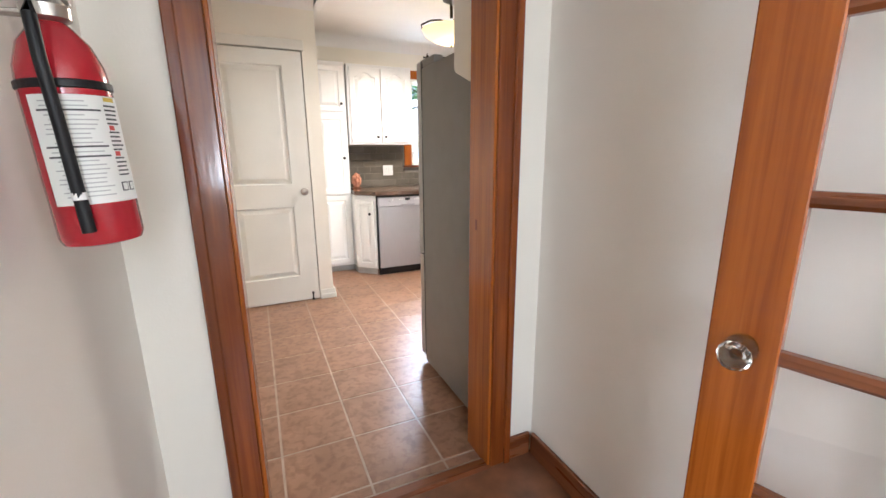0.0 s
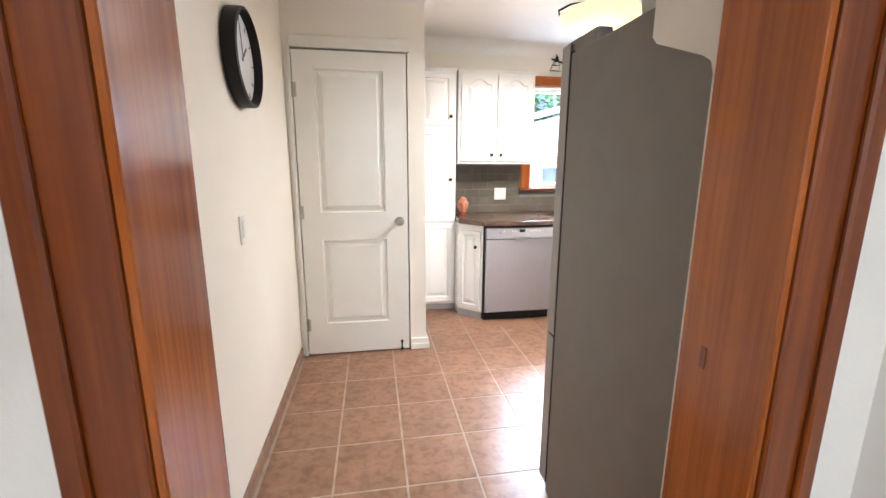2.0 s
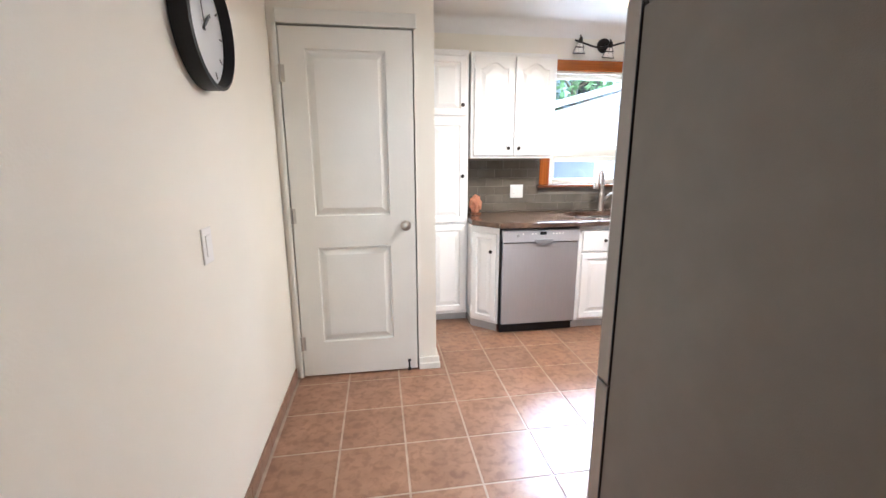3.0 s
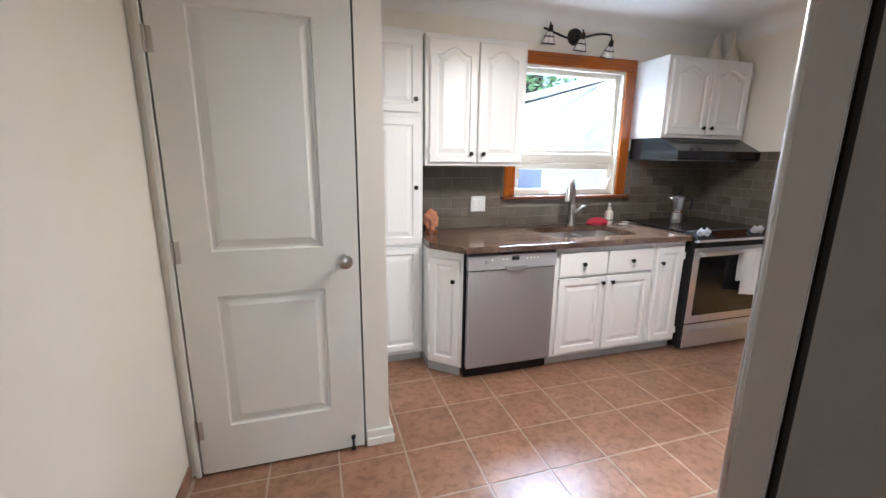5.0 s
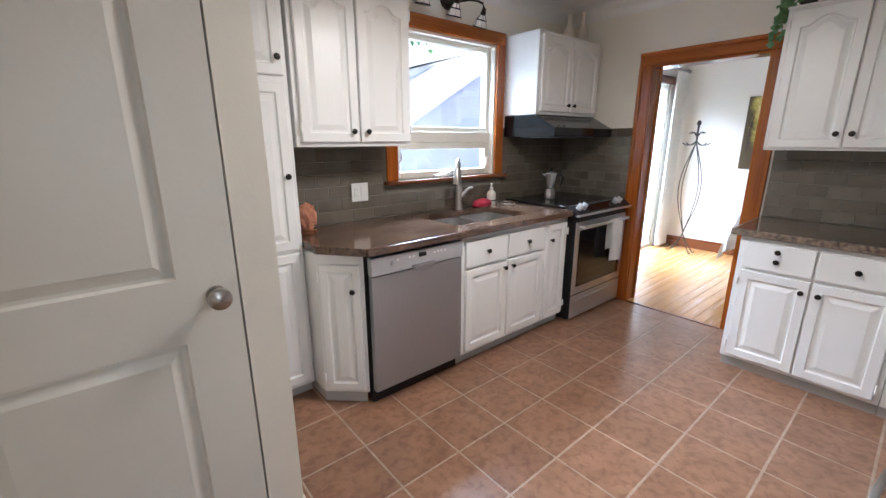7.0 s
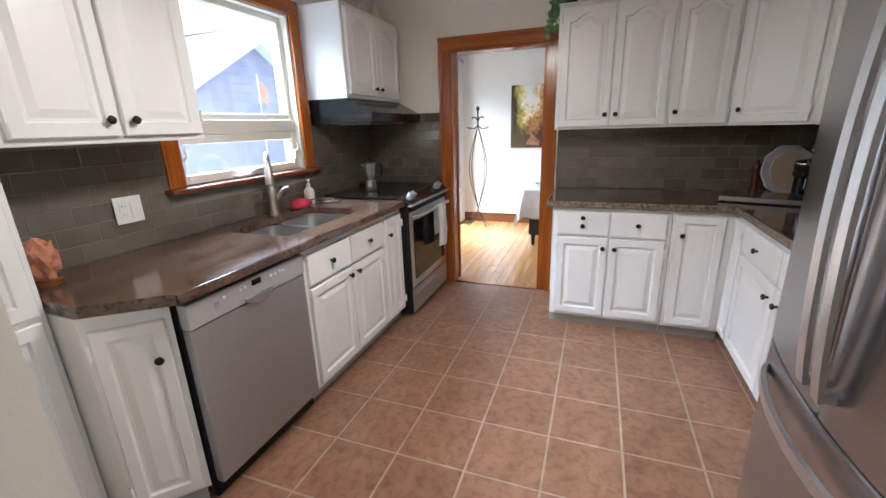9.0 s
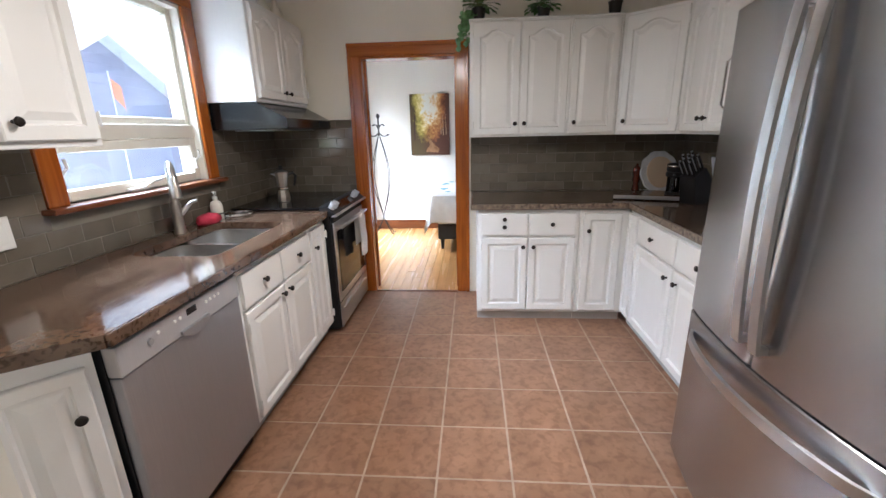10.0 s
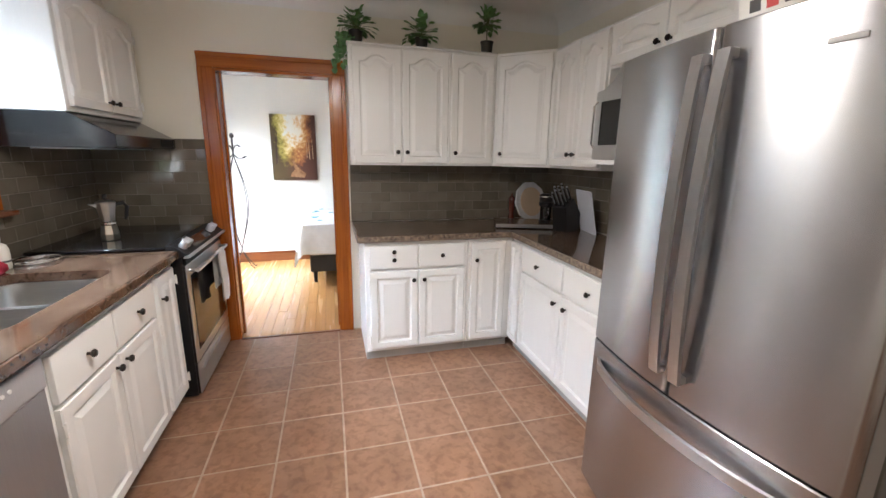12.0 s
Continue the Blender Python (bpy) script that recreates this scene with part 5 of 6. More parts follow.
def plant(name, label, m, kind, seed):
    ob = thing(name, label, "plant", m, "plants on the wall cabinets")
    h = 0.085 if kind != "tree" else 0.10
    part("pot", lathe([(0.034, 0), (0.036, 0.004), (0.045, h - 0.008), (0.049, h - 0.006), (0.049, h), (0.043, h), (0.040, h - 0.012)], 24), POT, ob, "dark plastic pot", True)
    part("soil", lathe([(0.040, h - 0.016), (0.040, h - 0.012)], 16), BARK, ob)
    rs = random.Random(seed)
    lb, sb = bmesh.new(), bmesh.new()
    if kind == "tree":
        tube([(0, 0, h - 0.015), (0.003, 0.002, h + 0.05), (0, 0, h + 0.10)], 0.0045, 7, sb)
        for i in range(64):
            a, e = rs.uniform(0, 6.28), rs.uniform(-0.5, 1.4)
            dv = Vector((math.cos(a) * math.cos(e), math.sin(a) * math.cos(e), math.sin(e)))
            r0 = rs.uniform(0.02, 0.075)
            c = Vector((0, 0, h + 0.115)) + Vector((dv.x * r0, dv.y * r0, dv.z * r0 * 1.1))
            tube([(0, 0, h + 0.09), c], 0.0015, 4, sb)
            leaf_into(lb, c, dv + Vector((0, 0, -0.3)), Vector((0, 0, 1)), rs.uniform(0.045, 0.06), rs.uniform(0.038, 0.05))
    else:
        for i in range(64):
            a, e = rs.uniform(0, 6.28), rs.uniform(-0.1, 1.45)
            dv = Vector((math.cos(a) * math.cos(e), math.sin(a) * math.cos(e), math.sin(e)))
            r0 = rs.uniform(0.03, 0.125)
            c = Vector((0, 0, h)) + dv * r0
            tube([(0, 0, h - 0.012), Vector((0, 0, h)) + dv * r0 * 0.5 + Vector((0, 0, 0.015)), c], 0.0016, 4, sb)
            leaf_into(lb, c, dv + Vector((0, 0, -0.5)), Vector((0, 0, 1)), rs.uniform(0.045, 0.062), rs.uniform(0.042, 0.058))
    if kind == "ivy":
        tb = bmesh.new()
        for i in range(7):
            x, y, z = rs.uniform(-0.06, 0.03), rs.uniform(0.05, 0.12), h + 0.01
            pts = [(0, 0, h - 0.01), (x * 0.6, y * 0.6, h + 0.03), (x, y, z)]
            n = rs.randint(4, 9)
            for k in range(n):
                x, y, z = x + rs.uniform(-0.012, 0.008), y + rs.uniform(-0.01, 0.014), z - rs.uniform(0.02, 0.032)
                pts.append((x, y, z))
                leaf_into(tb, Vector((x, y, z)), Vector((rs.uniform(-1, 0.4), rs.uniform(-1, 1), -0.7)), Vector((-1, 0.2, 0.4)), rs.uniform(0.036, 0.05), rs.uniform(0.034, 0.046))
            tube(pts, 0.0016, 4, sb)
        part("trailing_leaves", tb, LEAF2, ob, "pale variegated hanging ivy")
    part("stems", sb, STEM, ob)
    part("leaves", lb, LEAF, ob)
    return ob


plant("trailing_ivy", "trailing ivy in a dark pot hanging over the cabinet edge", pose(3.75, 3.545, 2.1225), "ivy", 3)
plant("pothos_plant", "small leafy green plant in a dark pot", pose(3.79, 3.09, 2.1225), "bush", 7)
plant("topiary_plant", "small green plant on a single stem in a dark pot", pose(3.79, 2.60, 2.1225), "tree", 11)

# ---- bedroom ----
BX1, BY1, BY0, BTOP = 6.42, 5.22, 1.6, 2.40
setting("wall_bedroom_east", box(BX1, BY0, 0, BX1 + 0.15, BY1 + 0.2, BTOP), BEDWALL, "pale painted bedroom wall with a landscape painting", "wall")
bm = box(X1 + 0.14, BY1, 0, 4.85, BY1 + 0.16, BTOP)
box(6.12, BY1, 0, BX1, BY1 + 0.16, BTOP, 0, bm)
box(4.85, BY1, 2.05, 6.12, BY1 + 0.16, BTOP, 0, bm)
setting("wall_bedroom_north", bm, BEDWALL, "pale painted bedroom wall with a patio door", "wall")
setting("wall_bedroom_south", box(X1 + 0.14, BY0 - 0.15, 0, BX1 + 0.15, BY0, BTOP), BEDWALL, "plain pale bedroom wall", "wall")
setting("wall_bedroom_west", box(X1 + 0.141, BY0, 0, X1 + 0.20, 3.70, BTOP), BEDWALL, "plain pale bedroom wall", "wall")
setting("ceiling_bedroom", box(X1 + 0.14, BY0, BTOP, BX1 + 0.1, BY1 + 0.15, BTOP + 0.08), CEIL, "white bedroom ceiling", "ceiling")
setting("baseboard_bedroom", box(BX1 - 0.018, BY0, 0, BX1, BY1, 0.13, 0.004), DARKY, "dark stained bedroom baseboard", "baseboard")
setting("baseboard_bedroom_north", box(6.19, BY1 - 0.018, 0, BX1 - 0.018, BY1, 0.13, 0.004), DARKX, "dark stained bedroom baseboard", "baseboard")
pd = thing("window_2", "sliding glass patio door with a dark wood head", "patio door", kind="structure")
part("head", box(4.78, BY1 - 0.022, 2.05, 6.19, BY1 - 0.001, 2.14, 0.004), DARKX, pd)
for x0 in (4.85, 5.45, 6.06):
    part("frame", box(x0, BY1 + 0.01, 0.05, x0 + 0.06, BY1 + 0.07, 2.05, 0.004), VINYL, pd)
part("frame", box(4.85, BY1 + 0.01, 0.0, 6.12, BY1 + 0.07, 0.05, 0.004), VINYL, pd)
for x0, x1 in ((4.91, 5.45), (5.51, 6.06)):
    part("pane", box(x0, BY1 + 0.035, 0.05, x1, BY1 + 0.04, 2.05), GLASS, pd).visible_shadow = False


def pleats(x0, x1, y, z0, z1, amp, n):
    bm = bmesh.new()
    rows = []
    m_ = n * 8
    for i in range(m_ + 1):
        x = x0 + (x1 - x0) * i / m_
        w = amp * math.sin(2 * math.pi * i / 8)
        rows.append([bm.verts.new((x, y + w * (0.5 + 0.5 * (k / 4)), z1 + (z0 - z1) * k / 4)) for k in range(5)] + [bm.verts.new((x, y + w * (0.5 + 0.5 * (k / 4)) + 0.003, z1 + (z0 - z1) * k / 4)) for k in range(4, -1, -1)])
    for a, b in zip(rows, rows[1:]):
        for k in range(9):
            bm.faces.new((a[k], a[k + 1], b[k + 1], b[k]))
    return bm


cu = thing("curtain", "off-white pleated curtain drawn beside the patio door", "curtain", pose(0, 0, 0))
part("cloth", pleats(6.06, 6.33, BY1 - 0.09, 0.03, 2.20, 0.025, 6), CURTAIN, cu, smooth=True)
ro = thing("curtain_rod", "pale metal curtain rod with bracket", "curtain rod")
part("rod", tube([(4.5, BY1 - 0.09, 2.215), (6.36, BY1 - 0.09, 2.215)], 0.012, 10), DWSTEEL, ro)
for x in (5.2, 6.34):
    part("bracket", box(x - 0.01, BY1 - 0.10, 2.19, x + 0.01, BY1, 2.24, 0.003), DWSTEEL, ro)
part("finial", lathe([(0.004, 0.0), (0.022, 0.02), (0.018, 0.04), (0.004, 0.05)], 12, axis="x", at=(6.36, BY1 - 0.09, 2.215)), DWSTEEL, ro)

cr = thing("coat_rack", "dark wrought-iron coat stand with curved crossing legs", "coat rack", pose(6.08, 4.83, 0))
for k, deg in enumerate((64, 108, 246, 290)):
    a = radians(deg)
    ca, sa = math.cos(a), math.sin(a)
    pts = []
    for i in range(22):
        f = i / 21
        z = 0.02 + 1.36 * f
        r = 0.118 * math.sin(math.pi * (f - 0.17) / 0.83) ** 1.15 if f > 0.17 else -0.13 * ((0.17 - f) / 0.17) ** 1.3
        pts.append((r * ca, r * sa, z))
    pts = [(pts[0][0] * 1.18, pts[0][1] * 1.18, 0.035), (pts[0][0] * 1.12, pts[0][1] * 1.12, 0.012)] + pts
    part("leg", tube(pts, 0.0058, 8), IRON, cr, smooth=True)
    h1 = [(0, 0, 1.38), (0.05 * ca, 0.05 * sa, 1.335), (0.11 * ca, 0.11 * sa, 1.335), (0.145 * ca, 0.145 * sa, 1.36)]
    part("hook", tube(h1, 0.006, 8), IRON, cr, smooth=True)
    h2 = [(0, 0, 1.42), (0.03 * ca, 0.03 * sa, 1.475), (0.06 * ca, 0.06 * sa, 1.485), (0.085 * ca, 0.085 * sa, 1.465)]
    part("hook", tube(h2, 0.006, 8), IRON, cr, smooth=True)
part("stem", tube([(0, 0, 1.38), (0, 0, 1.56)], 0.011, 10), IRON, cr)
part("finial", lathe([(0.011, 1.56), (0.022, 1.572), (0.025, 1.592), (0.016, 1.612), (0.004, 1.62)], 14), IRON, cr, smooth=True)

# landscape painting
pic = thing("painting", "unframed autumn woodland landscape painting on canvas", "painting", pose(BX1 - 0.001, 4.178, 1.467))
PW, PH = 0.54, 0.81


def paint_material():
    m = bpy.data.materials.new("landscape_paint")
    m.use_nodes = True
    t = m.node_tree
    b = t.nodes["Principled BSDF"]
    b.inputs["Roughness"].default_value = 0.45
    tc = t.nodes.new("ShaderNodeTexCoord")
    sep = t.nodes.new("ShaderNodeSeparateXYZ")
    t.links.new(tc.outputs["Object"], sep.inputs[0])
    n = t.nodes.new("ShaderNodeTexNoise")
    n.inputs["Scale"].default_value, n.inputs["Detail"].default_value, n.inputs["Roughness"].default_value = 7, 8, 0.7
    t.links.new(tc.outputs["Object"], n.inputs["Vector"])

    def math_node(op, a, bb):
        q = t.nodes.new("ShaderNodeMath")
        q.operation = op
        for i, v in enumerate((a, bb)):
            if isinstance(v, (int, float)):
                q.inputs[i].default_value = v
            else:
                t.links.new(v, q.inputs[i])
        return q.outputs[0]
    # distance from the bright clearing, broken up by brushwork
    n3 = t.nodes.new("ShaderNodeTexNoise")
    n3.inputs["Scale"].default_value, n3.inputs["Detail"].default_value, n3.inputs["Roughness"].default_value = 26, 5, 0.65
    t.links.new(tc.outputs["Object"], n3.inputs["Vector"])
    dy = math_node("MULTIPLY", math_node("SUBTRACT", sep.outputs[1], 0.01), 4.2)
    dz = math_node("MULTIPLY", math_node("SUBTRACT", sep.outputs[2], 0.30), 1.7)
    d2 = math_node("ADD", math_node("MULTIPLY", dy, dy), math_node("MULTIPLY", dz, dz))
    brush = math_node("ADD", math_node("MULTIPLY", math_node("SUBTRACT", n.outputs["Fac"], 0.5), 1.5), math_node("MULTIPLY", math_node("SUBTRACT", n3.outputs["Fac"], 0.5), 0.9))
    f = math_node("ADD", d2, brush)

    def ramp(stops):
        r = t.nodes.new("ShaderNodeValToRGB")
        els = r.color_ramp.elements
        els[0].position, els[0].color = stops[0][0], (*stops[0][1], 1)
        els[1].position, els[1].color = stops[-1][0], (*stops[-1][1], 1)
        for pos_, c in stops[1:-1]:
            els.new(pos_).color = (*c, 1)
        t.links.new(f, r.inputs[0])
        return r.outputs[0]
    green = ramp(((0.05, (0.80, 0.82, 0.78)), (0.22, (0.78, 0.70, 0.36)), (0.45, (0.52, 0.42, 0.10)), (0.75, (0.22, 0.19, 0.035)), (1.15, (0.07, 0.045, 0.015))))
    rust = ramp(((0.05, (0.80, 0.76, 0.66)), (0.20, (0.70, 0.48, 0.24)), (0.42, (0.48, 0.21, 0.055)), (0.75, (0.24, 0.085, 0.03)), (1.15, (0.08, 0.025, 0.014))))
    side = math_node("ADD", math_node("MULTIPLY", sep.outputs[1], -6.0), math_node("MULTIPLY", n.outputs["Fac"], 1.4))
    mx = t.nodes.new("ShaderNodeMix")
    mx.data_type, mx.clamp_factor = "RGBA", True
    t.links.new(side, mx.inputs[0])
    t.links.new(green, mx.inputs[6])
    t.links.new(rust, mx.inputs[7])
    t.links.new(mx.outputs[2], b.inputs["Base Color"])
    return m


part("canvas", box(-0.032, -PW / 2, -PH / 2, 0, PW / 2, PH / 2, 0.003), paint_material(), pic)
BIRCH = mat("birch_paint", (0.55, 0.40, 0.25), 0.5, var=0.3, scale=30)
UMBER = mat("umber_paint", (0.045, 0.02, 0.012), 0.5, var=0.4, scale=20)
for x, w, lean, z0_, zt in ((0.215, 0.012, -0.02, -0.20, 0.20), (-0.185, 0.004, 0.012, -0.14, 0.16), (-0.155, 0.003, 0.01, -0.12, 0.10), (-0.225, 0.004, 0.012, -0.13, 0.18)):
    bm = prism([(x - w, z0_), (x + w, z0_ - 0.01), (x + w * 0.7 + lean * 0.3, zt * 0.4), (x + w * 0.25 + lean, zt), (x - w * 0.2 + lean, zt - 0.01), (x - w * 0.6 + lean * 0.4, zt * 0.35)], -0.034, -0.0325, "x")
    part("tree_stroke", bm, BIRCH if x < 0 else UMBER, pic, "painted tree trunk")
pp = bmesh.new()
prism([(0.06, -0.36), (-0.11, -0.375), (-0.13, -0.32), (-0.06, -0.27), (-0.02, -0.22), (0.015, -0.16), (0.028, -0.16), (0.015, -0.22), (0.005, -0.27), (0.05, -0.32)], -0.034, -0.0328, "x", 0, pp)
part("path_stroke", pp, mat("ochre_paint", (0.34, 0.20, 0.10), 0.5, c2=(0.20, 0.09, 0.035), scale=24), pic, "pale painted path")

# bed
bed = thing("bed", "bed with a white printed coverlet and charcoal base", "bed", pose(5.22, 4.045, 0) @ Matrix.Diagonal((1, 1, 1.06, 1)))
part("base", box(0.05, -1.95, 0.12, 1.02, -0.04, 0.30, 0.02, seg=2), BEDBASE, bed)
for lx, ly in ((0.10, -0.09), (0.97, -0.09), (0.10, -1.9), (0.97, -1.9)):
    part("leg", lathe([(0.018, 0), (0.025, 0.12)], 12, at=(lx, ly, 0)), BLACK, bed)


def coverlet():
    bm = bmesh.new()
    nx, ny = 28, 40
    grid = []
    x0, x1, y0, y1 = -0.02, 1.09, -1.95, 0.03
    for i in range(nx + 1):
        row = []
        for j in range(ny + 1):
            u, v = -0.34 + (1.11 + 0.68) * i / nx, -1.95 + (1.98 + 0.36) * j / ny
            ox, oy = max(0, -u, u - 1.11), max(0, v - 0.03)
            x = min(max(u, 0), 1.11) + (-1 if u < 0 else 1) * 0.10 * (1 - math.exp(-ox * 5)) * (ox > 0)
            y = min(v, 0.03) + 0.10 * (1 - math.exp(-oy * 5))
            dn = max(ox, oy) * (0.98 + 0.10 * math.sin(3.1 * u + 2.3 * v)) + 0.25 * min(ox, oy)
            z = 0.65 - dn + 0.012 * noise.noise(Vector((u * 5, v * 5, 0)))
            if dn > 0.02:
                fold = 0.018 * math.sin(18 * (v if ox > oy else u)) * min(1, dn * 4)
                x, y = (x - fold, y) if ox > oy else (x, y + fold)
            row.append(bm.verts.new((x - 0.02, y - 0.02, z)))
        grid.append(row)
    for i in range(nx):
        for j in range(ny):
            bm.faces.new((grid[i][j], grid[i + 1][j], grid[i + 1][j + 1], grid[i][j + 1]))
    return bm


part("mattress", box(0.02, -1.95, 0.30, 1.05, -0.02, 0.625, 0.05, seg=3), CLOTH, bed)
part("coverlet", coverlet(), CLOTH, bed, "white coverlet draped to the sides", True)
rs = random.Random(5)
for i in range(26):
    x, y = rs.uniform(0.05, 1.0), rs.uniform(-0.95, -0.05)
    part("print_motif", lathe([(0.03, 0.664), (0.03, 0.666)], 7, at=(x, y, 0)), TEAL, bed, "teal printed flower")

# ---- outside ----
setting("ground", box(-60, 5.6, -0.8, 80, 120, -0.6), GRASS, "lawn outside the windows", "ground")
nb = thing("neighbour_house", "lilac sided house with a pale gable roof", "house", pose(0, 0, -0.6))
# gable end facing the kitchen
GX, GY, GW, GE, GA = 8.05, 10.3, 5.6, 2.15, 3.75
bm = prism([(GX - GW / 2, 0), (GX + GW / 2, 0), (GX + GW / 2, GE), (GX, GA), (GX - GW / 2, GE)], GY, GY + 8, "y")
part("wall", bm, SIDING, nb, "lilac clapboard wall")
z = 0.05
while z < GA - 0.05:
    half = GW / 2 if z < GE - 0.16 else GW / 2 * (GA - z - 0.16) / (GA - GE)
    if half > 0.05:
        bm = bmesh.new()
        lo = [bm.verts.new((GX + sx * half, GY + dy, z + dz)) for sx in (-1, 1) for dy, dz in ((-0.014, 0), (-0.003, 0.16), (0, 0.16), (0, 0))]
        for k in range(4):
            bm.faces.new((lo[k], lo[(k + 1) % 4], lo[4 + (k + 1) % 4], lo[4 + k]))
        bm.faces.new(lo[:4])
        bm.faces.new(lo[4:])
        part("clapboard", bm, SIDING, nb)
    z += 0.17
for s in (-1, 1):
    sl_ = (GA - GE) / (GW / 2)
    ov = 0.35
    xe, ze = GX + s * (GW / 2 + ov), GE - sl_ * ov
    part("roof", prism([(GX, GA), (xe, ze), (xe, ze + 0.2), (GX, GA + 0.22)], GY - 0.3, GY + 8.2, "y"), ROOFM, nb, "pale roof slope")
    part("fascia", prism([(GX, GA - 0.02), (xe, ze - 0.02), (xe, ze + 0.22), (GX, GA + 0.24)], GY - 0.33, GY - 0.30, "y"), PLATE, nb, "white barge board")
setting("pavement", box(-3, 6.2, -0.6, 24, 9.6, -0.57), YARD, "pale concrete side yard", "pavement")
gar = thing("neighbour_garage", "white rendered garage with a sloping roofline", "garage", pose(0, 0, -0.6))
part("wall", prism([(-2.0, 0), (5.2, 0), (5.2, 3.2), (3.3, 2.75), (-2.0, 1.5)], 12.4, 16, "y"), ROOFM, gar)
part("roof", prism([(-2.3, 1.45), (3.3, 2.78), (10.2, 4.65), (10.2, 4.80), (3.3, 2.95), (-2.3, 1.6)], 12.2, 16.2, "y"), ROOFM, gar, "pale sloping roof edge")
part("wall", prism([(5.2, 0), (10.2, 0), (10.2, 4.65), (5.2, 3.2)], 12.42, 16, "y"), ROOFM, gar)
far = thing("far_house", "blue-grey two-storey house in the distance", "house", pose(0, 0, -0.6))
part("wall", box(1.5, 19.0, 0, 11.8, 26, 7.4), mat("slate_blue_siding", (0.42, 0.50, 0.60), 0.7, var=0.05, bump=0.02), far)
part("roof", prism([(1.1, 7.4), (12.2, 7.4), (6.6, 10.2)], 18.6, 26.4, "y"), ROOFM, far)
for wx in (3.0, 6.0, 9.0):
    part("window", box(wx, 18.95, 4.6, wx + 1.1, 19.02, 6.0), GLOSSBLACK, far)
# Shape added outdoors in place of an orange reflection on the window pane.
fl = thing("glass_reflection", "orange-red shape standing in for a reflection in the window glass", "flag", pose(6.6, 8.9, -0.57))
part("pole", tube([(0, 0, 0), (0.02, 0, 2.9)], 0.010, 8), PLATE, fl)
bm = bmesh.new()
for o in (0, 0.004):
    rows = [[bm.verts.new((0.03 + 0.17 * f, 0.03 * math.sin(6 * f) + o, z + q * f)) for z, q in ((2.86, -0.20), (2.62, -0.30))] for f in [i / 6 for i in range(7)]]
    for a, b in zip(rows, rows[1:]):
        bm.faces.new((a[0], a[1], b[1], b[0]))
part("cloth", bm, REFLECTR, fl)


def tree(m, h, seed):
    ob = thing("garden_tree", "leafy green garden tree behind the houses", "tree", m, "garden trees")
    rs = random.Random(seed)
    bm = tube([(0, 0, 0), (0.1, 0, h * 0.3), (0.0, 0.1, h * 0.55), (0.1, 0, h * 0.85)], [0.22, 0.17, 0.12, 0.04], 10)
    tips = []
    for i in range(14):
        a, z = rs.uniform(0, 6.28), h * rs.uniform(0.3, 0.75)
        e = Vector((math.cos(a), math.sin(a), 0.6)) * h * rs.uniform(0.16, 0.32) + Vector((0, 0, z))
        tube([(0.05, 0, z), e], [0.06, 0.02], 6, bm)
        tips.append(e)
    part("trunk", bm, BARK, ob)
    lb = bmesh.new()
    for i in range(1500):
        c = rs.choice(tips) + Vector((rs.gauss(0, 1), rs.gauss(0, 1), rs.gauss(0, 0.8))) * h * 0.085
        leaf_into(lb, c, Vector((rs.uniform(-1, 1), rs.uniform(-1, 1), rs.uniform(-0.8, 0.4))), Vector((0, 0, 1)), rs.uniform(0.2, 0.34), rs.uniform(0.14, 0.22))
    part("crown", lb, LEAF2, ob)


tree(pose(8.0, 17.2, -0.6), 7.6, 2)
tree(pose(0.5, 20.0, -0.6), 9.0, 9)

# Added backdrop: its cyan stands in for blown-out daylight in the patio glass.
fc = thing("patio_backdrop", "cyan board backdrop added to colour the daylight in the patio glass", "fence", pose(9.6, 8.6, -0.57))
for i in range(52):
    part("board", box(0.28 * i, 0, 0.0, 0.28 * i + 0.268, 0.025, 2.6, 0.004), PATIOCYAN, fc)
for zz in (0.5, 2.1):
    part("rail", box(0, 0.026, zz, 14.5, 0.07, zz + 0.09), PATIOCYAN, fc)

# ---- tiles and planks ----
P, G = 0.312, 0.0042
cache = {}


def piece(name, sx, sy, h, material, bevel=0.002):
    key = (name, round(sx, 3), round(sy, 3))
    if key not in cache:
        bm = box(-sx / 2, -sy / 2, 0, sx / 2, sy / 2, h, 0)
        top = [e for e in bm.edges if e.verts[0].co.z > h / 2 and e.verts[1].co.z > h / 2]
        bmesh.ops.bevel(bm, geom=top, offset=bevel, segments=1, affect="EDGES")
        me = bpy.data.meshes.new(name)
        bm.to_mesh(me)
        bm.free()
        me.materials.append(material)
        cache[key] = me
    return cache[key]


floor = tagged(new("floor"), "square brown clay-look floor tiles with pale grout", "floor", kind="structure")
for i in range(-1, 13):
    for j in range(5, 17):
        x0, x1 = max(P * i + G, X0 + 0.002), min(P * (i + 1) - G, X1 - 0.022)
        y0, y1 = max(P * j + G, 1.822), min(P * (j + 1) - G, Y1 - 0.002)
        if x1 - x0 < 0.02 or y1 - y0 < 0.02:
            continue
        t_ = new("tile", piece("tile", x1 - x0, y1 - y0, 0.007, TILE))
        t_.location, t_.parent = ((x0 + x1) / 2, (y0 + y1) / 2, -0.0065), floor

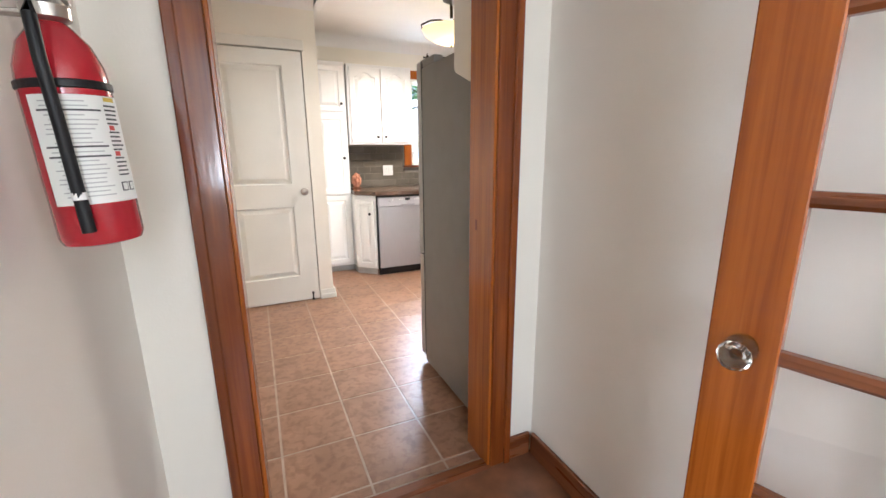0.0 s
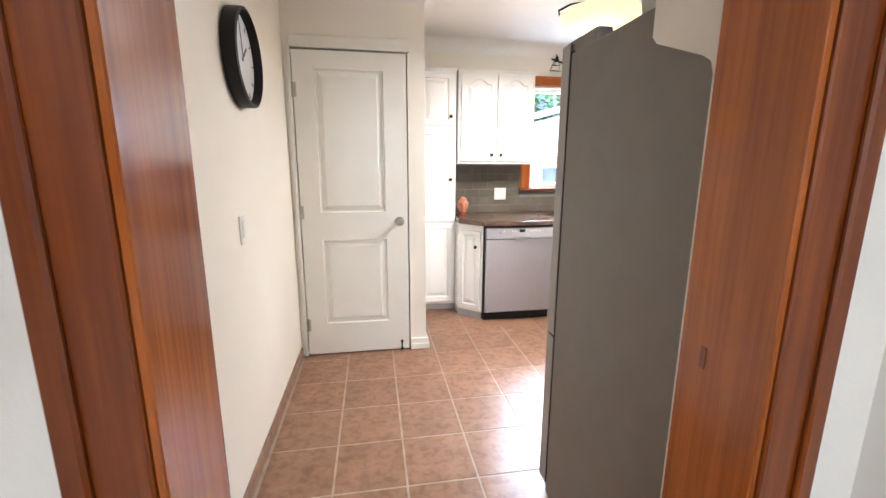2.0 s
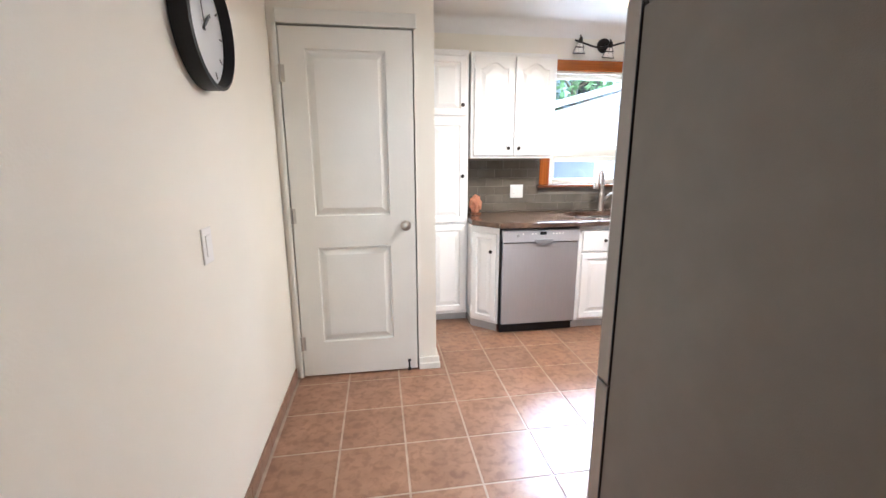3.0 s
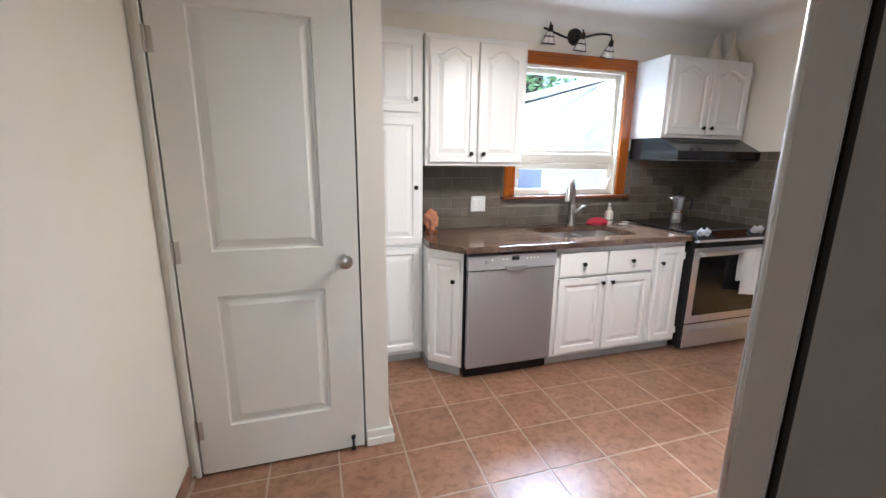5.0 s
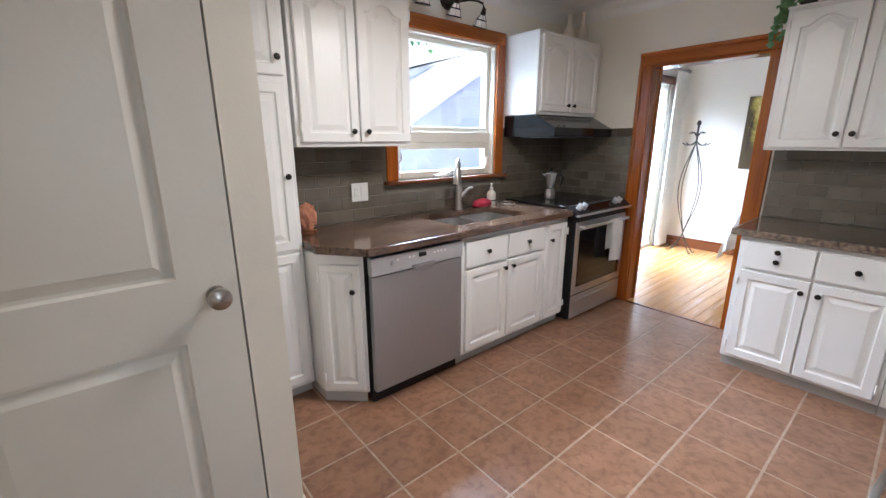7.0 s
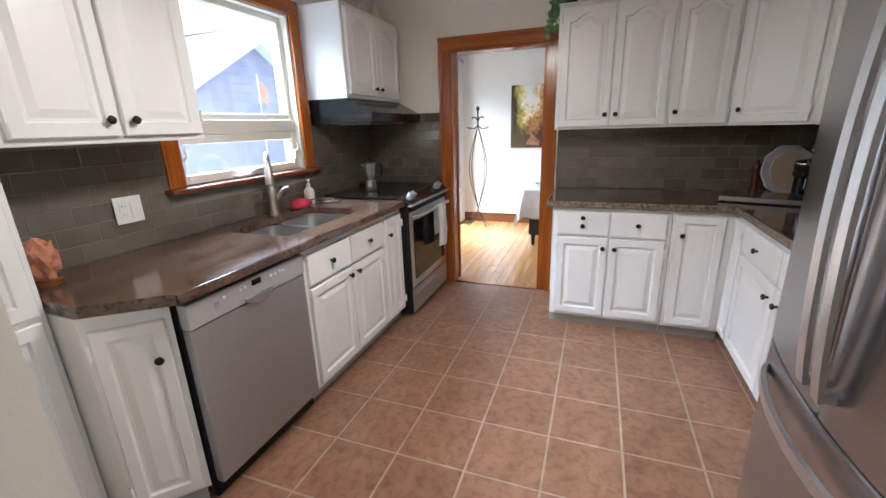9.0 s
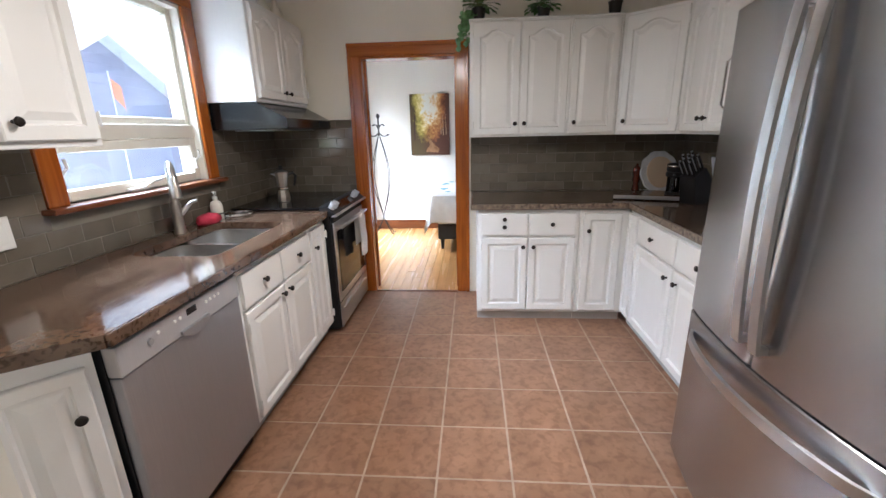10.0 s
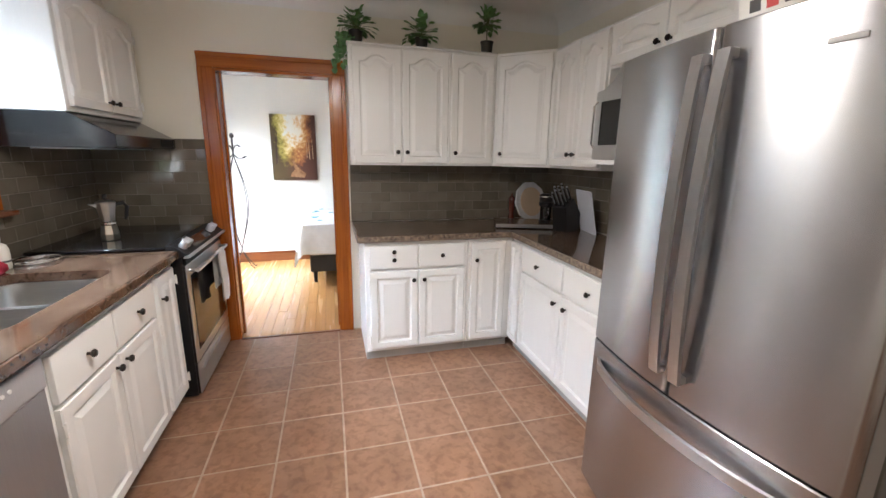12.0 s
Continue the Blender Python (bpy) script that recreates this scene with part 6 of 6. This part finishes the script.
setting("subfloor_bedroom", box(X1 + 0.012, BY0, -0.10, BX1, BY1, -0.012), BARK, "dark boards under the bedroom floor", "floor")
bfloor = tagged(new("floor_bedroom"), "honey oak strip bedroom floor", "floor", kind="structure")
rs = random.Random(8)
y, k = 2.6, 0
while y < BY1 - 0.01:
    w = min(0.083, BY1 - y)
    x = X1 + 0.008 - rs.uniform(0, 0.5)
    while x < BX1:
        ln = rs.uniform(0.7, 1.25)
        a, b = max(x, X1 + 0.008), min(x + ln, BX1 - 0.001)
        if b - a > 0.03:
            t_ = new("plank", piece("plank", round(b - a - 0.0012, 2), round(w - 0.0012, 4), 0.014, OAK, 0.0008))
            t_.location, t_.parent = ((a + b) / 2, y + w / 2, -0.0125), bfloor
        x += ln
    y += 0.083
setting("floor_bedroom_rest", box(X1 + 0.132, BY0, -0.012, BX1, 2.599, 0.001), OAK, "honey oak bedroom floor", "floor")


def splash(owner, m, w, z0, z1, holes=()):
    """Glass tiles in running bond on a wall; local x along it, facing -y."""
    TW, TH, g = 0.152, 0.0755, 0.0016
    bed_ = bmesh.new()
    xs = sorted({0.0, w, *[v for h_ in holes for v in h_[:2] if 0 < v < w]})
    rows = int(math.ceil((z1 - z0) / TH))
    for a, b in zip(xs, xs[1:]):
        hs = [h_ for h_ in holes if h_[0] <= a + 1e-4 and h_[1] >= b - 1e-4]
        cuts = [z0] + [v for h_ in hs for v in h_[2:]] + [z1]
        for c, d_ in zip(cuts[::2], cuts[1::2]):
            if d_ - c > 0.003:
                box(a, -0.0085, c, b, 0.0, d_, 0, bed_)
    part("grout_bed", bed_, SGROUT, owner, "grey tile grout", m=m)
    for r in range(rows):
        c, d_ = z0 + r * TH + g, min(z0 + (r + 1) * TH - g, z1)
        x = -(r % 2) * TW / 2
        while x < w:
            a, b = max(x + g, 0), min(x + TW - g, w)
            for h_ in holes:
                if c < h_[3] and d_ > h_[2]:
                    if a < h_[0] < b:
                        b = h_[0]
                    elif a < h_[1] < b:
                        a = h_[1]
                    elif h_[0] <= a and b <= h_[1]:
                        b = a
            if b - a > 0.008 and d_ - c > 0.006:
                t_ = new("splash_tile", piece("splash_tile", b - a, d_ - c, 0.006, SPLASH, 0.0015))
                t_.parent = owner
                t_.matrix_basis = m @ pose((a + b) / 2, -0.004, (c + d_) / 2, 90 + random.uniform(-0.6, 0.6), random.uniform(-0.5, 0.5), 0)
            x += TW


splash(wall_window, pose(1.248, Y1 - 0.001, 0), X1 - 1.248, 0.893, 1.49, ((0.0, 0.692, 1.362, 1.49), (0.692, 0.717, 1.362, 1.49), (0.717, 1.837, 1.105, 1.49)))
splash(wall_east, pose(X1 - 0.001, Y1 - 0.008, 0, 0, 0, -90), 0.67, 0.893, 1.49)
splash(wall_east, pose(X1 - 0.001, 3.607, 0, 0, 0, -90), 1.72, 0.893, 1.338)
splash(wall_entry, pose(X1 - 0.008, Y0 + 0.001, 0, 0, 0, 180), 1.83, 0.893, 1.40)
